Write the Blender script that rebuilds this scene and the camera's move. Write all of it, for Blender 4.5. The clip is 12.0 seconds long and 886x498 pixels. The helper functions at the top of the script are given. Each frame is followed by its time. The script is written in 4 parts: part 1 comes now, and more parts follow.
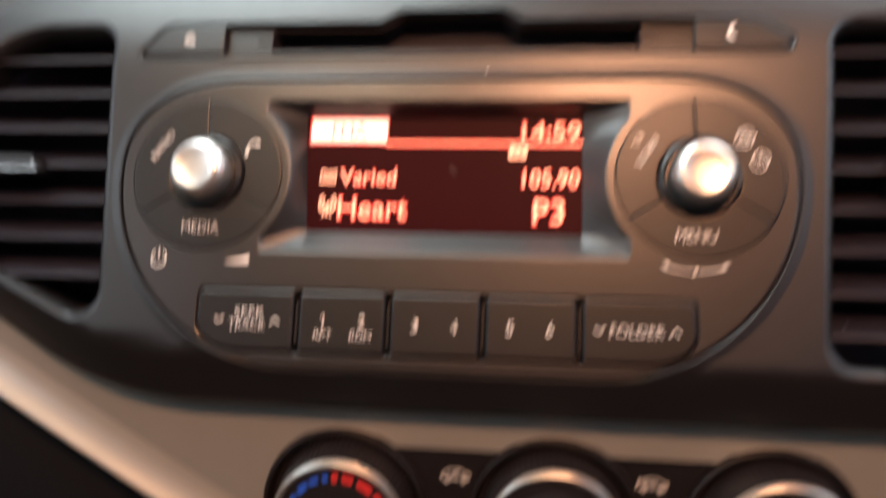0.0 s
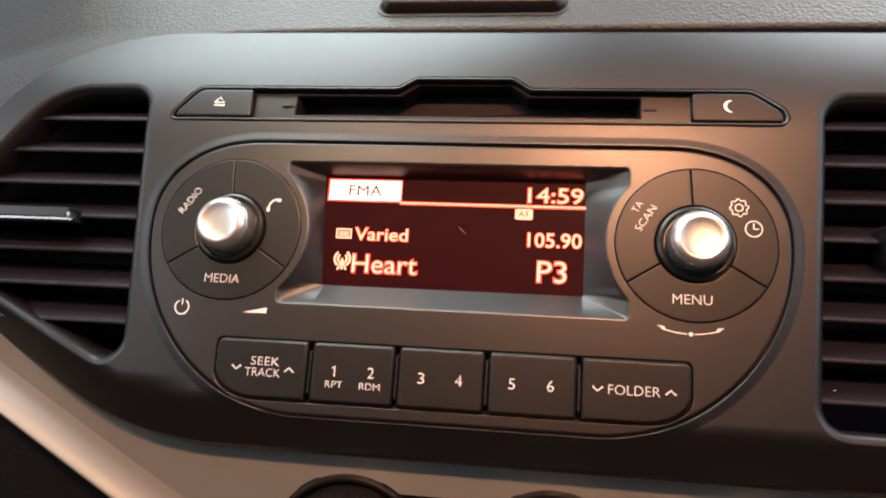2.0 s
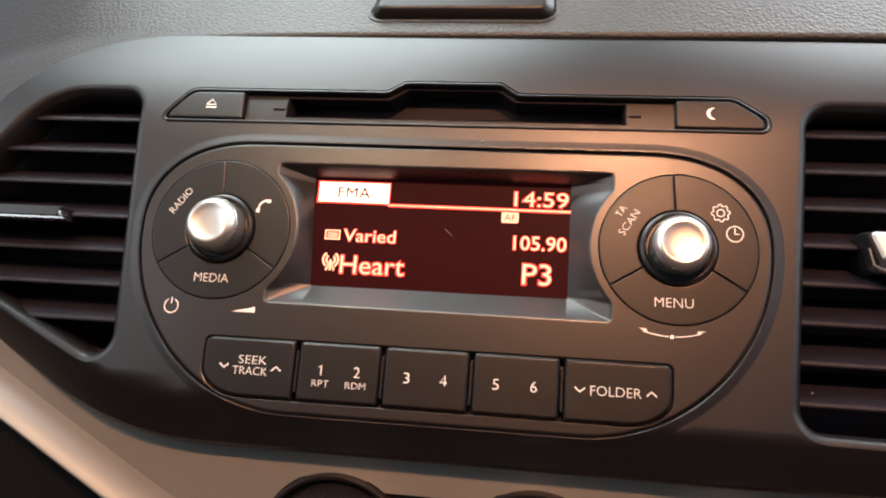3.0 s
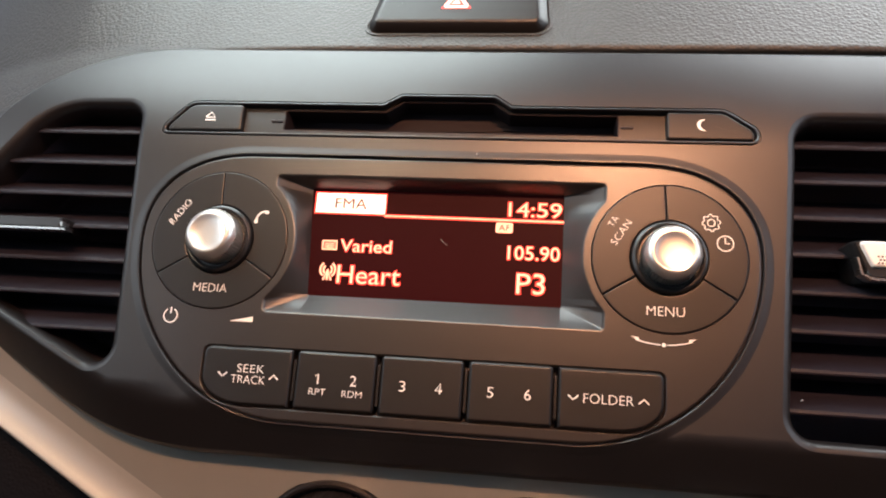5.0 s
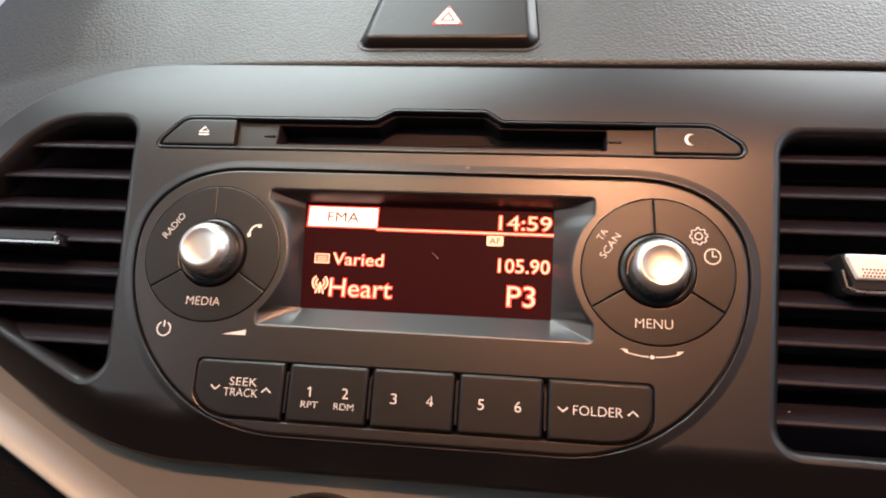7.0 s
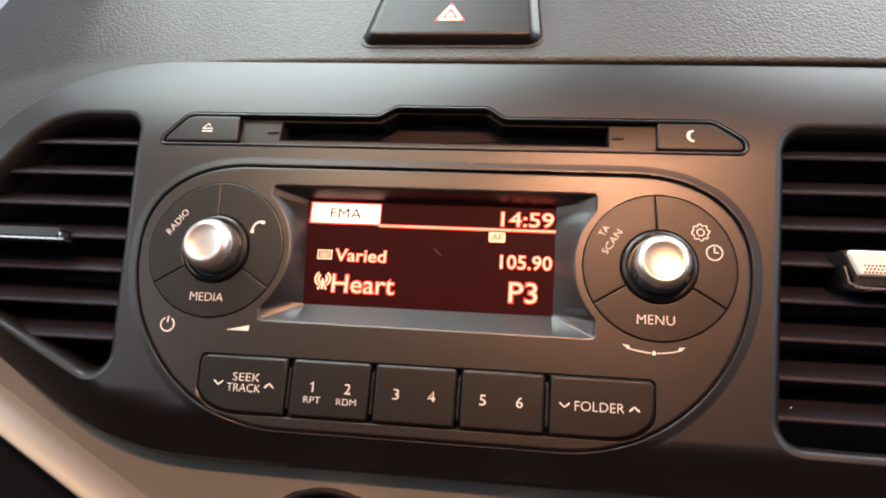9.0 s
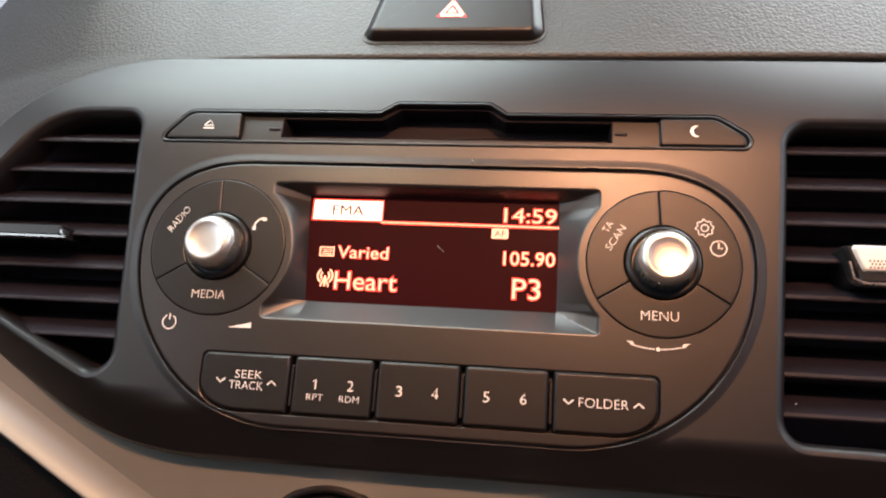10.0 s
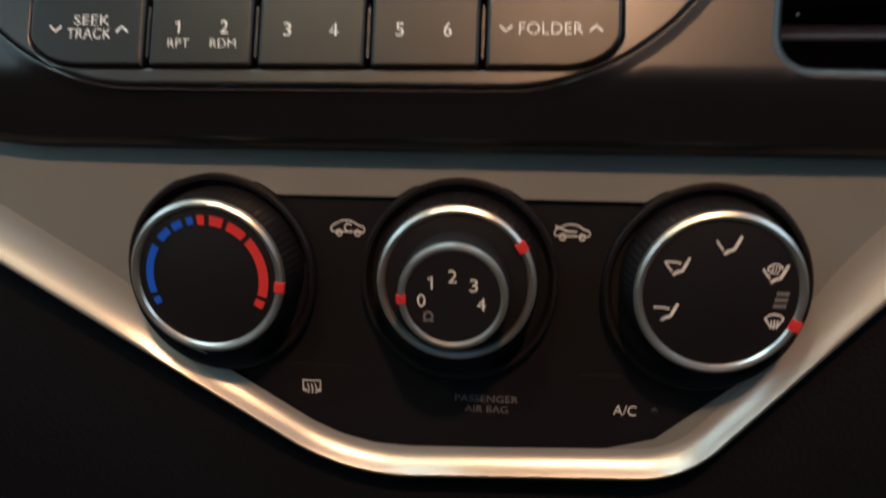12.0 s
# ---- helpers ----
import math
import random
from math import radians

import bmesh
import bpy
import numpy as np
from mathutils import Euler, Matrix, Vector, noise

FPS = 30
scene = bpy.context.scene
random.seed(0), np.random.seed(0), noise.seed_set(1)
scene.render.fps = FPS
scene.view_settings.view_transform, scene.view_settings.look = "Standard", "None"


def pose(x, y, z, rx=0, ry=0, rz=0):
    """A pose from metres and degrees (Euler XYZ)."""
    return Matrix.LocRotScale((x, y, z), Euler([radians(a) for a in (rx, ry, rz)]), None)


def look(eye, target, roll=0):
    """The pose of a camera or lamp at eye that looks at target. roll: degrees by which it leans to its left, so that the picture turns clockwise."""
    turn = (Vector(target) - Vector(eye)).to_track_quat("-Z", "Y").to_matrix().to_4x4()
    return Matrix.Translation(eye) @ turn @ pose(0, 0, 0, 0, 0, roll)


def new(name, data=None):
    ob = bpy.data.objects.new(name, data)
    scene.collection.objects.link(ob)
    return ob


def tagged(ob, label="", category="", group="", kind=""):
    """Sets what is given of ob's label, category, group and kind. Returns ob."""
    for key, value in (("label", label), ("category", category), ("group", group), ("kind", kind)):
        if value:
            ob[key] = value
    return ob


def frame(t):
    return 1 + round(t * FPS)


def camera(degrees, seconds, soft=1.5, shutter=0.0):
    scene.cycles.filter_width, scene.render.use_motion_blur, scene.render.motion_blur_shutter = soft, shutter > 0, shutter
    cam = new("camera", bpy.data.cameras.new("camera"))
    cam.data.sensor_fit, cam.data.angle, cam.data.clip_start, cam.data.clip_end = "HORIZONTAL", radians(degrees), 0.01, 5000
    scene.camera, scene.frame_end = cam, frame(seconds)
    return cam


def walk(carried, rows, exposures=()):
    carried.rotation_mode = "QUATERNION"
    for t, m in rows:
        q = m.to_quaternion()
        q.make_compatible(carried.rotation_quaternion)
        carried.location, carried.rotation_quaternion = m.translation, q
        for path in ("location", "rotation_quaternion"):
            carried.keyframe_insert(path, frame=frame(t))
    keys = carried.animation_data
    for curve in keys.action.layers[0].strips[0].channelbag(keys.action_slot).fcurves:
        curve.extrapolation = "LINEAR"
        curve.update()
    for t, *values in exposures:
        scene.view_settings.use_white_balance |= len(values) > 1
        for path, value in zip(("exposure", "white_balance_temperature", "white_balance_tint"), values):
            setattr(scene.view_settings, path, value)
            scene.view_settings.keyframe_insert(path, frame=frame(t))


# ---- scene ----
cam = camera(64.08, 12.0, soft=2.0, shutter=1.0)
LEAN = pose(0, 0, 0, -20)  # the fascia leans back
PATH = [
    (0, (0.03141, -0.21865, 0.00122), (-0.1890, 1.7429, 0.3233), 2.18),
    (0.1, (0.03392, -0.22350, 0.00748), (-0.1801, 1.7366, 0.3425), 2.18),
    (0.3, (0.03786, -0.22804, 0.00565), (-0.1519, 1.7195, 0.4195), 1.95),
    (0.5, (0.03595, -0.22933, 0.00605), (-0.1860, 1.7176, 0.4064), 2.07),
    (1, (0.03765, -0.23173, 0.00814), (-0.2153, 1.7086, 0.4218), 2.77),
    (1.5, (0.03667, -0.23297, 0.00904), (-0.2106, 1.7035, 0.4435), 2.75),
    (2, (0.03493, -0.23173, 0.00571), (-0.2305, 1.7051, 0.4277), 3.78),
    (2.5, (0.03755, -0.23337, 0.00399), (-0.2259, 1.6988, 0.4484), 4.17),
    (3, (0.03868, -0.23438, 0.00385), (-0.2169, 1.7000, 0.4431), 4.30),
    (5, (0.04111, -0.23781, 0.00355), (-0.2181, 1.6905, 0.4668), 4.19),
    (5.5, (0.04098, -0.23839, 0.00477), (-0.2190, 1.6915, 0.4609), 4.07),
    (6, (0.04243, -0.24088, 0.00548), (-0.2159, 1.6863, 0.4738), 4.13),
    (6.5, (0.04259, -0.24179, 0.00550), (-0.2102, 1.6840, 0.4824), 4.05),
    (7, (0.04304, -0.24057, 0.00481), (-0.2057, 1.6834, 0.4911), 4.01),
    (9, (0.04382, -0.24097, 0.00387), (-0.2161, 1.6827, 0.4854), 4.12),
    (9.5, (0.04443, -0.24094, 0.00482), (-0.2189, 1.6832, 0.4828), 4.10),
    (10, (0.04292, -0.23979, 0.00306), (-0.2184, 1.6841, 0.4830), 3.99),
    (10.2, (0.04192, -0.23481, -0.00221), (-0.2154, 1.6871, 0.4877), 3.88),
    (10.5, (0.04044, -0.22512, -0.01365), (-0.2030, 1.7019, 0.4631), 3.73),
    (10.8, (0.04533, -0.21128, -0.02491), (-0.2121, 1.7419, 0.3195), 3.35),
    (11, (0.04328, -0.19873, -0.04174), (-0.1555, 1.7710, 0.2423), 3.53),
    (11.3, (0.05192, -0.18850, -0.05141), (-0.1393, 1.7850, 0.2109), 3.38),
    (11.5, (0.05516, -0.18369, -0.05538), (-0.1122, 1.7940, 0.1914), 2.86),
    (11.6, (0.05567, -0.18203, -0.05234), (-0.1138, 1.8011, 0.1441), 2.61),
    (12, (0.05717, -0.17354, -0.05761), (-0.1256, 1.8108, 0.1124), 2.08),
]
walk(cam, [(t, LEAN @ look(eye, target, roll)) for t, eye, target, roll in PATH],
     exposures=[(0, 0.1, 6400, 18), (10.4, 0.1, 6400, 18), (11.0, -0.5, 5900, 6), (12, -0.45, 5300, -4)])

# ---- daylight, lamps ----
world = bpy.data.worlds.new("sky")
world.use_nodes = True
scene.world = world
wn = world.node_tree.nodes
sky = wn.new("ShaderNodeTexSky")
sky.sky_type, sky.sun_disc = "NISHITA", False
sky.sun_elevation, sky.sun_rotation = radians(38), radians(-30)
world.node_tree.links.new(sky.outputs[0], wn["Background"].inputs[0])
wn["Background"].inputs[1].default_value = 0.06


def area(name, size_x, size_y, power, colour, m):
    data = bpy.data.lights.new(name, "AREA")
    data.shape, data.size, data.size_y, data.energy, data.color = "RECTANGLE", size_x, size_y, power, colour
    ob = new(name, data)
    ob.matrix_world = m
    return ob


# daylight in the openings of the windscreen and the side windows, and the warm roof lamp above the driver
area("windscreen_daylight", 0.46, 0.30, 4.9, (0.84, 1.0, 0.94), look((-0.17, 0.05, 0.50), (-0.05, -0.02, 0.05)))
area("windscreen_driver_daylight", 0.36, 0.36, 4.0, (0.90, 1.0, 0.96), look((0.36, 0.20, 0.50), (0.10, 0.0, 0.10)))
area("passenger_daylight", 0.80, 0.35, 2.2, (0.88, 1.0, 0.98), look((-0.71, -0.40, 0.36), (0.0, -0.30, 0.20)))
area("driver_daylight", 0.60, 0.35, 1.5, (0.90, 0.98, 1.0), look((0.71, -0.20, 0.38), (0.0, -0.05, 0.15)))
area("roof_lamp_light", 0.06, 0.04, 7.2, (1.0, 0.47, 0.23), look((0.14, -0.49, 0.585), (0.03, 0.0, 0.0)))
# second, unseen warm lamp, added to brighten the left of the heater trim
area("roof_lamp_light", 0.03, 0.03, 1.6, (1.0, 0.70, 0.40), look((-0.20, -0.49, 0.585), (-0.05, 0.0, -0.05)))


# ---- materials ----
def material(name, colour, rough=0.5, metal=0.0, vary=0.12, scale=60.0, grain=0.0, grain_scale=1500.0,
             pores="noise", coat=0.0, worn=0.06, emit=0.0, spec=0.5):
    m = bpy.data.materials.new(name)
    m.use_nodes = True
    nt = m.node_tree
    nodes, link = nt.nodes, nt.links.new
    bsdf = nodes["Principled BSDF"]
    coord = nodes.new("ShaderNodeTexCoord")
    big = nodes.new("ShaderNodeTexNoise")
    big.inputs["Scale"].default_value, big.inputs["Detail"].default_value = scale, 6.0
    link(coord.outputs["Object"], big.inputs["Vector"])
    mix = nodes.new("ShaderNodeMix")
    mix.data_type = "RGBA"
    mix.inputs[6].default_value = (*[c * (1 - vary) for c in colour], 1)
    mix.inputs[7].default_value = (*[min(1, c * (1 + vary)) for c in colour], 1)
    link(big.outputs[0], mix.inputs[0])
    link(mix.outputs[2], bsdf.inputs["Base Color"])
    wear = nodes.new("ShaderNodeMapRange")
    wear.inputs[3].default_value, wear.inputs[4].default_value = max(0.02, rough - worn), min(1, rough + worn)
    fine = nodes.new("ShaderNodeTexNoise")
    fine.inputs["Scale"].default_value, fine.inputs["Detail"].default_value = scale * 5, 4.0
    link(coord.outputs["Object"], fine.inputs["Vector"])
    link(fine.outputs[0], wear.inputs[0])
    link(wear.outputs[0], bsdf.inputs["Roughness"])
    bsdf.inputs["Metallic"].default_value = metal
    bsdf.inputs["Specular IOR Level"].default_value = spec
    bsdf.inputs["Coat Weight"].default_value, bsdf.inputs["Coat Roughness"].default_value = coat, 0.08
    if grain:
        if pores == "leather":
            tex = nodes.new("ShaderNodeTexVoronoi")
            tex.feature = "SMOOTH_F1"
            tex.inputs["Smoothness"].default_value = 0.35
        else:
            tex = nodes.new("ShaderNodeTexNoise")
            tex.inputs["Detail"].default_value = 3.0
        tex.inputs["Scale"].default_value = grain_scale
        link(coord.outputs["Object"], tex.inputs["Vector"])
        bump = nodes.new("ShaderNodeBump")
        bump.invert = pores == "leather"
        bump.inputs["Strength"].default_value, bump.inputs["Distance"].default_value = grain, 0.0004
        link(tex.outputs[0], bump.inputs["Height"])
        link(bump.outputs[0], bsdf.inputs["Normal"])
    if emit:
        bsdf.inputs["Emission Color"].default_value = (*colour, 1)
        bsdf.inputs["Emission Strength"].default_value = emit
    return m


FASCIA = material("satin_grey_plastic", (0.0065, 0.0058, 0.0066), 0.39, spec=0.6, grain=0.05, grain_scale=2600)
RADIO = material("soft_brown_black_plastic", (0.011, 0.0080, 0.0070), 0.35, spec=0.65, grain=0.05, grain_scale=2600)
BUTTON = material("matt_black_button_plastic", (0.006, 0.0048, 0.0048), 0.39, spec=0.40, grain=0.05, grain_scale=2600)
BEZEL = material("bezel_grey_plastic", (0.014, 0.0135, 0.0135), 0.38, spec=0.8, grain=0.05, grain_scale=2600)
BLACK = material("deep_black_plastic", (0.008, 0.007, 0.0085), 0.50, spec=0.3, grain=0.06, grain_scale=2200)
GAP = material("gap_black_plastic", (0.020, 0.017, 0.020), 0.7)
SLOT_GREY = material("slot_dark_plastic", (0.016, 0.012, 0.014), 0.7, spec=0.15)
GLOSS = material("gloss_black_plastic", (0.010, 0.010, 0.011), 0.30)
SLAT = material("vent_slat_plastic", (0.0110, 0.0095, 0.0150), 0.50, spec=0.30, grain=0.06, grain_scale=2200)
PAD = material("grained_dashboard_skin", (0.022, 0.0225, 0.0215), 0.54, vary=0.10, grain=0.7, grain_scale=720, pores="leather")
LOWER = material("dark_lower_dash_plastic", (0.004, 0.004, 0.006), 0.65, spec=0.15, grain=0.4, grain_scale=700, pores="leather")
SILVER = material("silver_paint", (0.45, 0.445, 0.41), 0.37, metal=0.65, vary=0.04, worn=0.02)
# same paint as SILVER, made paler so the rim looks more brightly lit
BEAD = material("lit_silver_paint", (0.58, 0.56, 0.51), 0.34, metal=0.65, vary=0.02, worn=0.01)
ALU = material("satin_aluminium", (0.68, 0.66, 0.63), 0.30, metal=0.9, vary=0.04, grain=0.03, grain_scale=3000)
RING = material("satin_chrome_ring", (0.70, 0.68, 0.64), 0.34, metal=0.95, vary=0.03)
TAB_FACE = material("pale_silver_paint", (0.80, 0.80, 0.78), 0.42, metal=0.35, vary=0.04)
CHROME = material("bright_chrome", (0.42, 0.42, 0.42), 0.28, metal=1.0, vary=0.03)
PRINT = material("white_print", (0.72, 0.70, 0.68), 0.5, vary=0.06)
DIM = material("worn_grey_print", (0.16, 0.15, 0.15), 0.5, vary=0.2)
RED = material("red_print", (0.55, 0.03, 0.03), 0.45)
BLUE = material("blue_print", (0.02, 0.10, 0.62), 0.45)
LCD = material("unlit_display_glass", (0.020, 0.0025, 0.003), 0.40, emit=0.36, spec=0.03)
GLOW = material("lit_display_segments", (1.0, 0.42, 0.26), 0.4, vary=0.03, emit=1.25)
# red halo round lit characters, drawn as emissive colour in place of bloom
HALO = material("red_glow_halo", (0.80, 0.03, 0.02), 0.4, vary=0.03, emit=1.2)
BAND = material("lit_display_box", (1.0, 0.72, 0.60), 0.4, vary=0.03, emit=1.2)
DUCT = material("air_duct_plastic", (0.095, 0.082, 0.105), 0.7)
HAZARD = material("hazard_symbol_red", (0.95, 0.55, 0.46), 0.4, emit=0.55)
LINER = material("pale_cabin_lining", (0.60, 0.59, 0.57), 0.9, grain=0.2, grain_scale=400)
CARPET = material("dark_cabin_trim", (0.035, 0.035, 0.037), 0.9, grain=0.3, grain_scale=300)
LENS = material("roof_lamp_lens", (1.0, 0.72, 0.45), 0.4, emit=4.0)


from mathutils.geometry import delaunay_2d_cdt


# ---- shapes: plane outlines, and the surfaces that they lie on ----
def fillet(corners, step=0.0012):
    """A closed outline from corners (u, v, radius)."""
    out, n = [], len(corners)
    for i, (u, v, r) in enumerate(corners):
        p = Vector((u, v))
        a, b = Vector(corners[i - 1][:2]) - p, Vector(corners[(i + 1) % n][:2]) - p
        turn = math.pi - a.angle(b)
        if r <= 0 or turn < 0.01 or min(a.length, b.length) < 1e-6:
            out.append(p)
            continue
        t = min(r * math.tan(turn / 2), 0.49 * a.length, 0.49 * b.length)
        r = t / math.tan(turn / 2)
        start, end = p + a.normalized() * t, p + b.normalized() * t
        mid = p + (a.normalized() + b.normalized()).normalized() * (r / math.cos(turn / 2))
        k = max(3, int(abs(r) * turn / step), int(turn / 0.2))
        s0, s1 = start - mid, end - mid
        ang = s0.angle_signed(s1)
        for j in range(k + 1):
            c, s = math.cos(-ang * j / k), math.sin(-ang * j / k)
            out.append(mid + Vector((s0.x * c - s0.y * s, s0.x * s + s0.y * c)))
    return dense(out)


def dense(loop, longest=0.006):
    out = []
    for i, p in enumerate(loop):
        q = loop[(i + 1) % len(loop)]
        if (q - p).length < 1e-7:
            continue
        k = max(1, math.ceil((q - p).length / longest))
        out += [p.lerp(q, j / k) for j in range(k)]
    if sum(a.x * b.y - b.x * a.y for a, b in zip(out, out[1:] + out[:1])) < 0:
        out.reverse()
    return out


def circle(u, v, r, n=64):
    return [Vector((u + r * math.cos(2 * math.pi * i / n), v + r * math.sin(2 * math.pi * i / n))) for i in range(n)]


def box(u0, v0, u1, v1, r=0.0):
    return fillet([(u0, v0, r), (u1, v0, r), (u1, v1, r), (u0, v1, r)])


def sector(u, v, r0, r1, a0, a1, gap=0.0, n=24):
    """A piece of a ring between two angles in degrees, with a gap along its straight sides."""
    out = []
    for r, order in ((r1, 1), (r0, -1)):
        g = math.degrees(gap / 2 / r)
        angles = [a0 + g + (a1 - a0 - 2 * g) * i / n for i in range(n + 1)]
        out += [Vector((u + r * math.cos(radians(a)), v + r * math.sin(radians(a)))) for a in angles[::order]]
    return dense(out)


def offset(loop, d):
    if not d:
        return list(loop)
    out, n = [], len(loop)
    for i, p in enumerate(loop):
        a, b = (p - loop[i - 1]).normalized(), (loop[(i + 1) % n] - p).normalized()
        na, nb = Vector((-a.y, a.x)), Vector((-b.y, b.x))
        m = na + nb
        m = m.normalized() if m.length > 1e-6 else na
        out.append(p + m * (d / max(0.45, m.dot(na))))
    return out


X0 = 0.0063          # middle of the radio
TOP = 0.1428         # top edge of the fascia


def bottom(x):
    a = -0.586 * (x + 0.1047)
    return -0.0142 + 0.5 * (a + math.sqrt(a * a + 0.012 ** 2))


def fascia_depth(x, z):
    y = 4.6 * max(0.0, z - 0.095) ** 2
    d = min(0.020, max(0.0, 0.017 - (z - bottom(x))))
    return y + 0.72 * (math.sqrt(d * d + 0.003 ** 2) - 0.003) + 0.25 * max(0.0, abs(x - X0) - 0.11) ** 2


def on_face(u, v, h=0.0):
    return Vector((u, -h, v))


def on_fascia(u, v, h=0.0):
    return Vector((u, fascia_depth(u, v) - h, v))


def top_edge(x):
    """Height of the fascia's upper edge, which falls away towards the passenger."""
    a, b = 1.31 * (x + 0.147), 0.0
    return TOP + 0.5 * (a + b - math.sqrt((a - b) ** 2 + 0.030 ** 2)) + 0.001


def on_pad(u, v, h=0.0):
    d = (v - top_edge(u)) * (0.61 if u < -0.16 else 1.0 if u > -0.11 else 0.61 + 0.39 * (u + 0.16) / 0.05)
    y = fascia_depth(u, min(v, TOP)) + 0.0006 + 0.0050 * math.exp(-max(0.0, d) / 0.0005) + 0.45 * max(0.0, d - 0.003) + 1.2 * max(0.0, d - 0.05) ** 2
    return Vector((u, y - h, v - 0.35 * h))


HS = 0.35
HN = Vector((0, -1, -HS)).normalized()


def on_heater(u, v, h=0.0):
    return Vector((u, 0.027 + HS * (-0.04 - v), v)) + HN * h


def knob_plane(cx, cz):
    """The plane of a heater knob round its middle: u across, v up along the panel, h out of it."""
    base = on_heater(cx, cz)
    up = Vector((0, -HS, 1)).normalized()
    return lambda u, v, h=0.0: base + Vector((u, 0, 0)) + up * v + HN * h


def plate(loop, profile, where, cap=True, bm=None):
    """Rings of the outline, each (inset, height), joined and closed by a cap."""
    bm = bm or bmesh.new()
    rings = [[bm.verts.new(where(p.x, p.y, h)) for p in offset(loop, d)] for d, h in profile]
    n = len(loop)
    for a, b in zip(rings, rings[1:]):
        for i in range(n):
            bm.faces.new((a[i], a[(i + 1) % n], b[(i + 1) % n], b[i]))
    if cap:
        d, h = profile[-1]
        flat_ring = [bm.verts.new(where(p.x, p.y, h)) for p in offset(loop, d + 0.0002)]
        for i in range(n):
            bm.faces.new((rings[-1][i], rings[-1][(i + 1) % n], flat_ring[(i + 1) % n], flat_ring[i]))
        bm.faces.new(flat_ring)
    return bm


def inside(points, loop):
    """Which of the points lie within an outline."""
    hit = np.zeros(len(points), bool)
    x, y = points[:, 0], points[:, 1]
    for a, b in zip(loop, loop[1:] + loop[:1]):
        if a.y == b.y:
            continue
        crosses = ((a.y > y) != (b.y > y)) & (x < a.x + (y - a.y) * (b.x - a.x) / (b.y - a.y))
        hit ^= crosses
    return hit


def sheet(outer, holes, where, cell=0.005, extra=()):
    """A sheet with holes, in small even triangles, so that it can follow a bowed surface."""
    points, edges = [], []
    for loop in (outer, *holes):
        n = len(points)
        points += [p.copy() for p in loop]
        edges += [(n + i, n + (i + 1) % len(loop)) for i in range(len(loop))]
    lo = [min(p[i] for p in outer) for i in (0, 1)]
    hi = [max(p[i] for p in outer) for i in (0, 1)]
    nu, nv = int((hi[0] - lo[0]) / cell), int((hi[1] - lo[1]) / cell)
    points += list(extra)
    points += [Vector((lo[0] + (i + 0.25 + 0.5 * (j % 2)) * cell, lo[1] + (j + 0.5) * cell)) for i in range(nu) for j in range(nv)]
    co, _, tris, *_ = delaunay_2d_cdt(points, edges, [], 0, 1e-7)
    mid = np.array([[sum(co[k][c] for k in t) / len(t) for c in (0, 1)] for t in tris])
    keep = inside(mid, list(outer))
    for loop in holes:
        keep &= ~inside(mid, list(loop))
    bm = bmesh.new()
    made = {}
    for t, use in zip(tris, keep):
        if use:
            for k in t:
                if k not in made:
                    made[k] = bm.verts.new(where(co[k].x, co[k].y, 0.0))
            bm.faces.new([made[k] for k in t])
    return bm


def turned(profile, where, u=0.0, v=0.0, n=64, knurl=0.0, knurl_rows=(), bm=None):
    """A body turned round an axis: rows of (radius, height), closed at the end."""
    bm = bm or bmesh.new()
    rings = []
    for k, (r, h) in enumerate(profile):
        ring = []
        for i in range(n):
            rr = r - (knurl if k in knurl_rows and i % 4 > 1 else 0)
            a = 2 * math.pi * i / n
            ring.append(bm.verts.new(where(u + rr * math.cos(a), v + rr * math.sin(a), h)))
        rings.append(ring)
    for a, b in zip(rings, rings[1:]):
        for i in range(n):
            bm.faces.new((a[i], a[(i + 1) % n], b[(i + 1) % n], b[i]))
    bm.faces.new(rings[-1])
    return bm


def writing(text, u, v, size, where, h, angle=0.0, width=None, bold=0.0):
    """Flat letters, centred on (u, v), size is the height of capitals; width fits the length."""
    curve = bpy.data.curves.new("letters", "FONT")
    curve.body, curve.size, curve.align_x, curve.align_y = text, 1.0, "LEFT", "BOTTOM_BASELINE"
    curve.resolution_u, curve.offset = 3, bold
    ob = new("letters", curve)
    data = bpy.data.meshes.new_from_object(ob.evaluated_get(bpy.context.evaluated_depsgraph_get()))
    bpy.data.objects.remove(ob)
    bpy.data.curves.remove(curve)
    bm = bmesh.new()
    bm.from_mesh(data)
    bpy.data.meshes.remove(data)
    xs, ys = [p.co.x for p in bm.verts], [p.co.y for p in bm.verts]
    cap = 0.69
    sy = size / cap
    sx = width / max(1e-6, max(xs) - min(xs)) if width else sy * 0.95
    mx, my = (max(xs) + min(xs)) / 2, cap / 2
    c, s = math.cos(radians(angle)), math.sin(radians(angle))
    for p in bm.verts:
        a, b = (p.co.x - mx) * sx, (p.co.y - my) * sy
        p.co = where(u + a * c - b * s, v + a * s + b * c, h)
    return bm


def flat(loops, where, h):
    """Flat printed shapes."""
    bm = bmesh.new()
    for loop in loops:
        bm.faces.new([bm.verts.new(where(p.x, p.y, h)) for p in loop])
    return bm


def stroke(points, w):
    """An open line of a given width as one outline."""
    pts = [Vector(p) for p in points]
    left, right = [], []
    for i, p in enumerate(pts):
        d = (pts[min(i + 1, len(pts) - 1)] - pts[max(i - 1, 0)]).normalized()
        nrm = Vector((-d.y, d.x)) * (w / 2)
        left.append(p + nrm)
        right.append(p - nrm)
    return left + right[::-1]


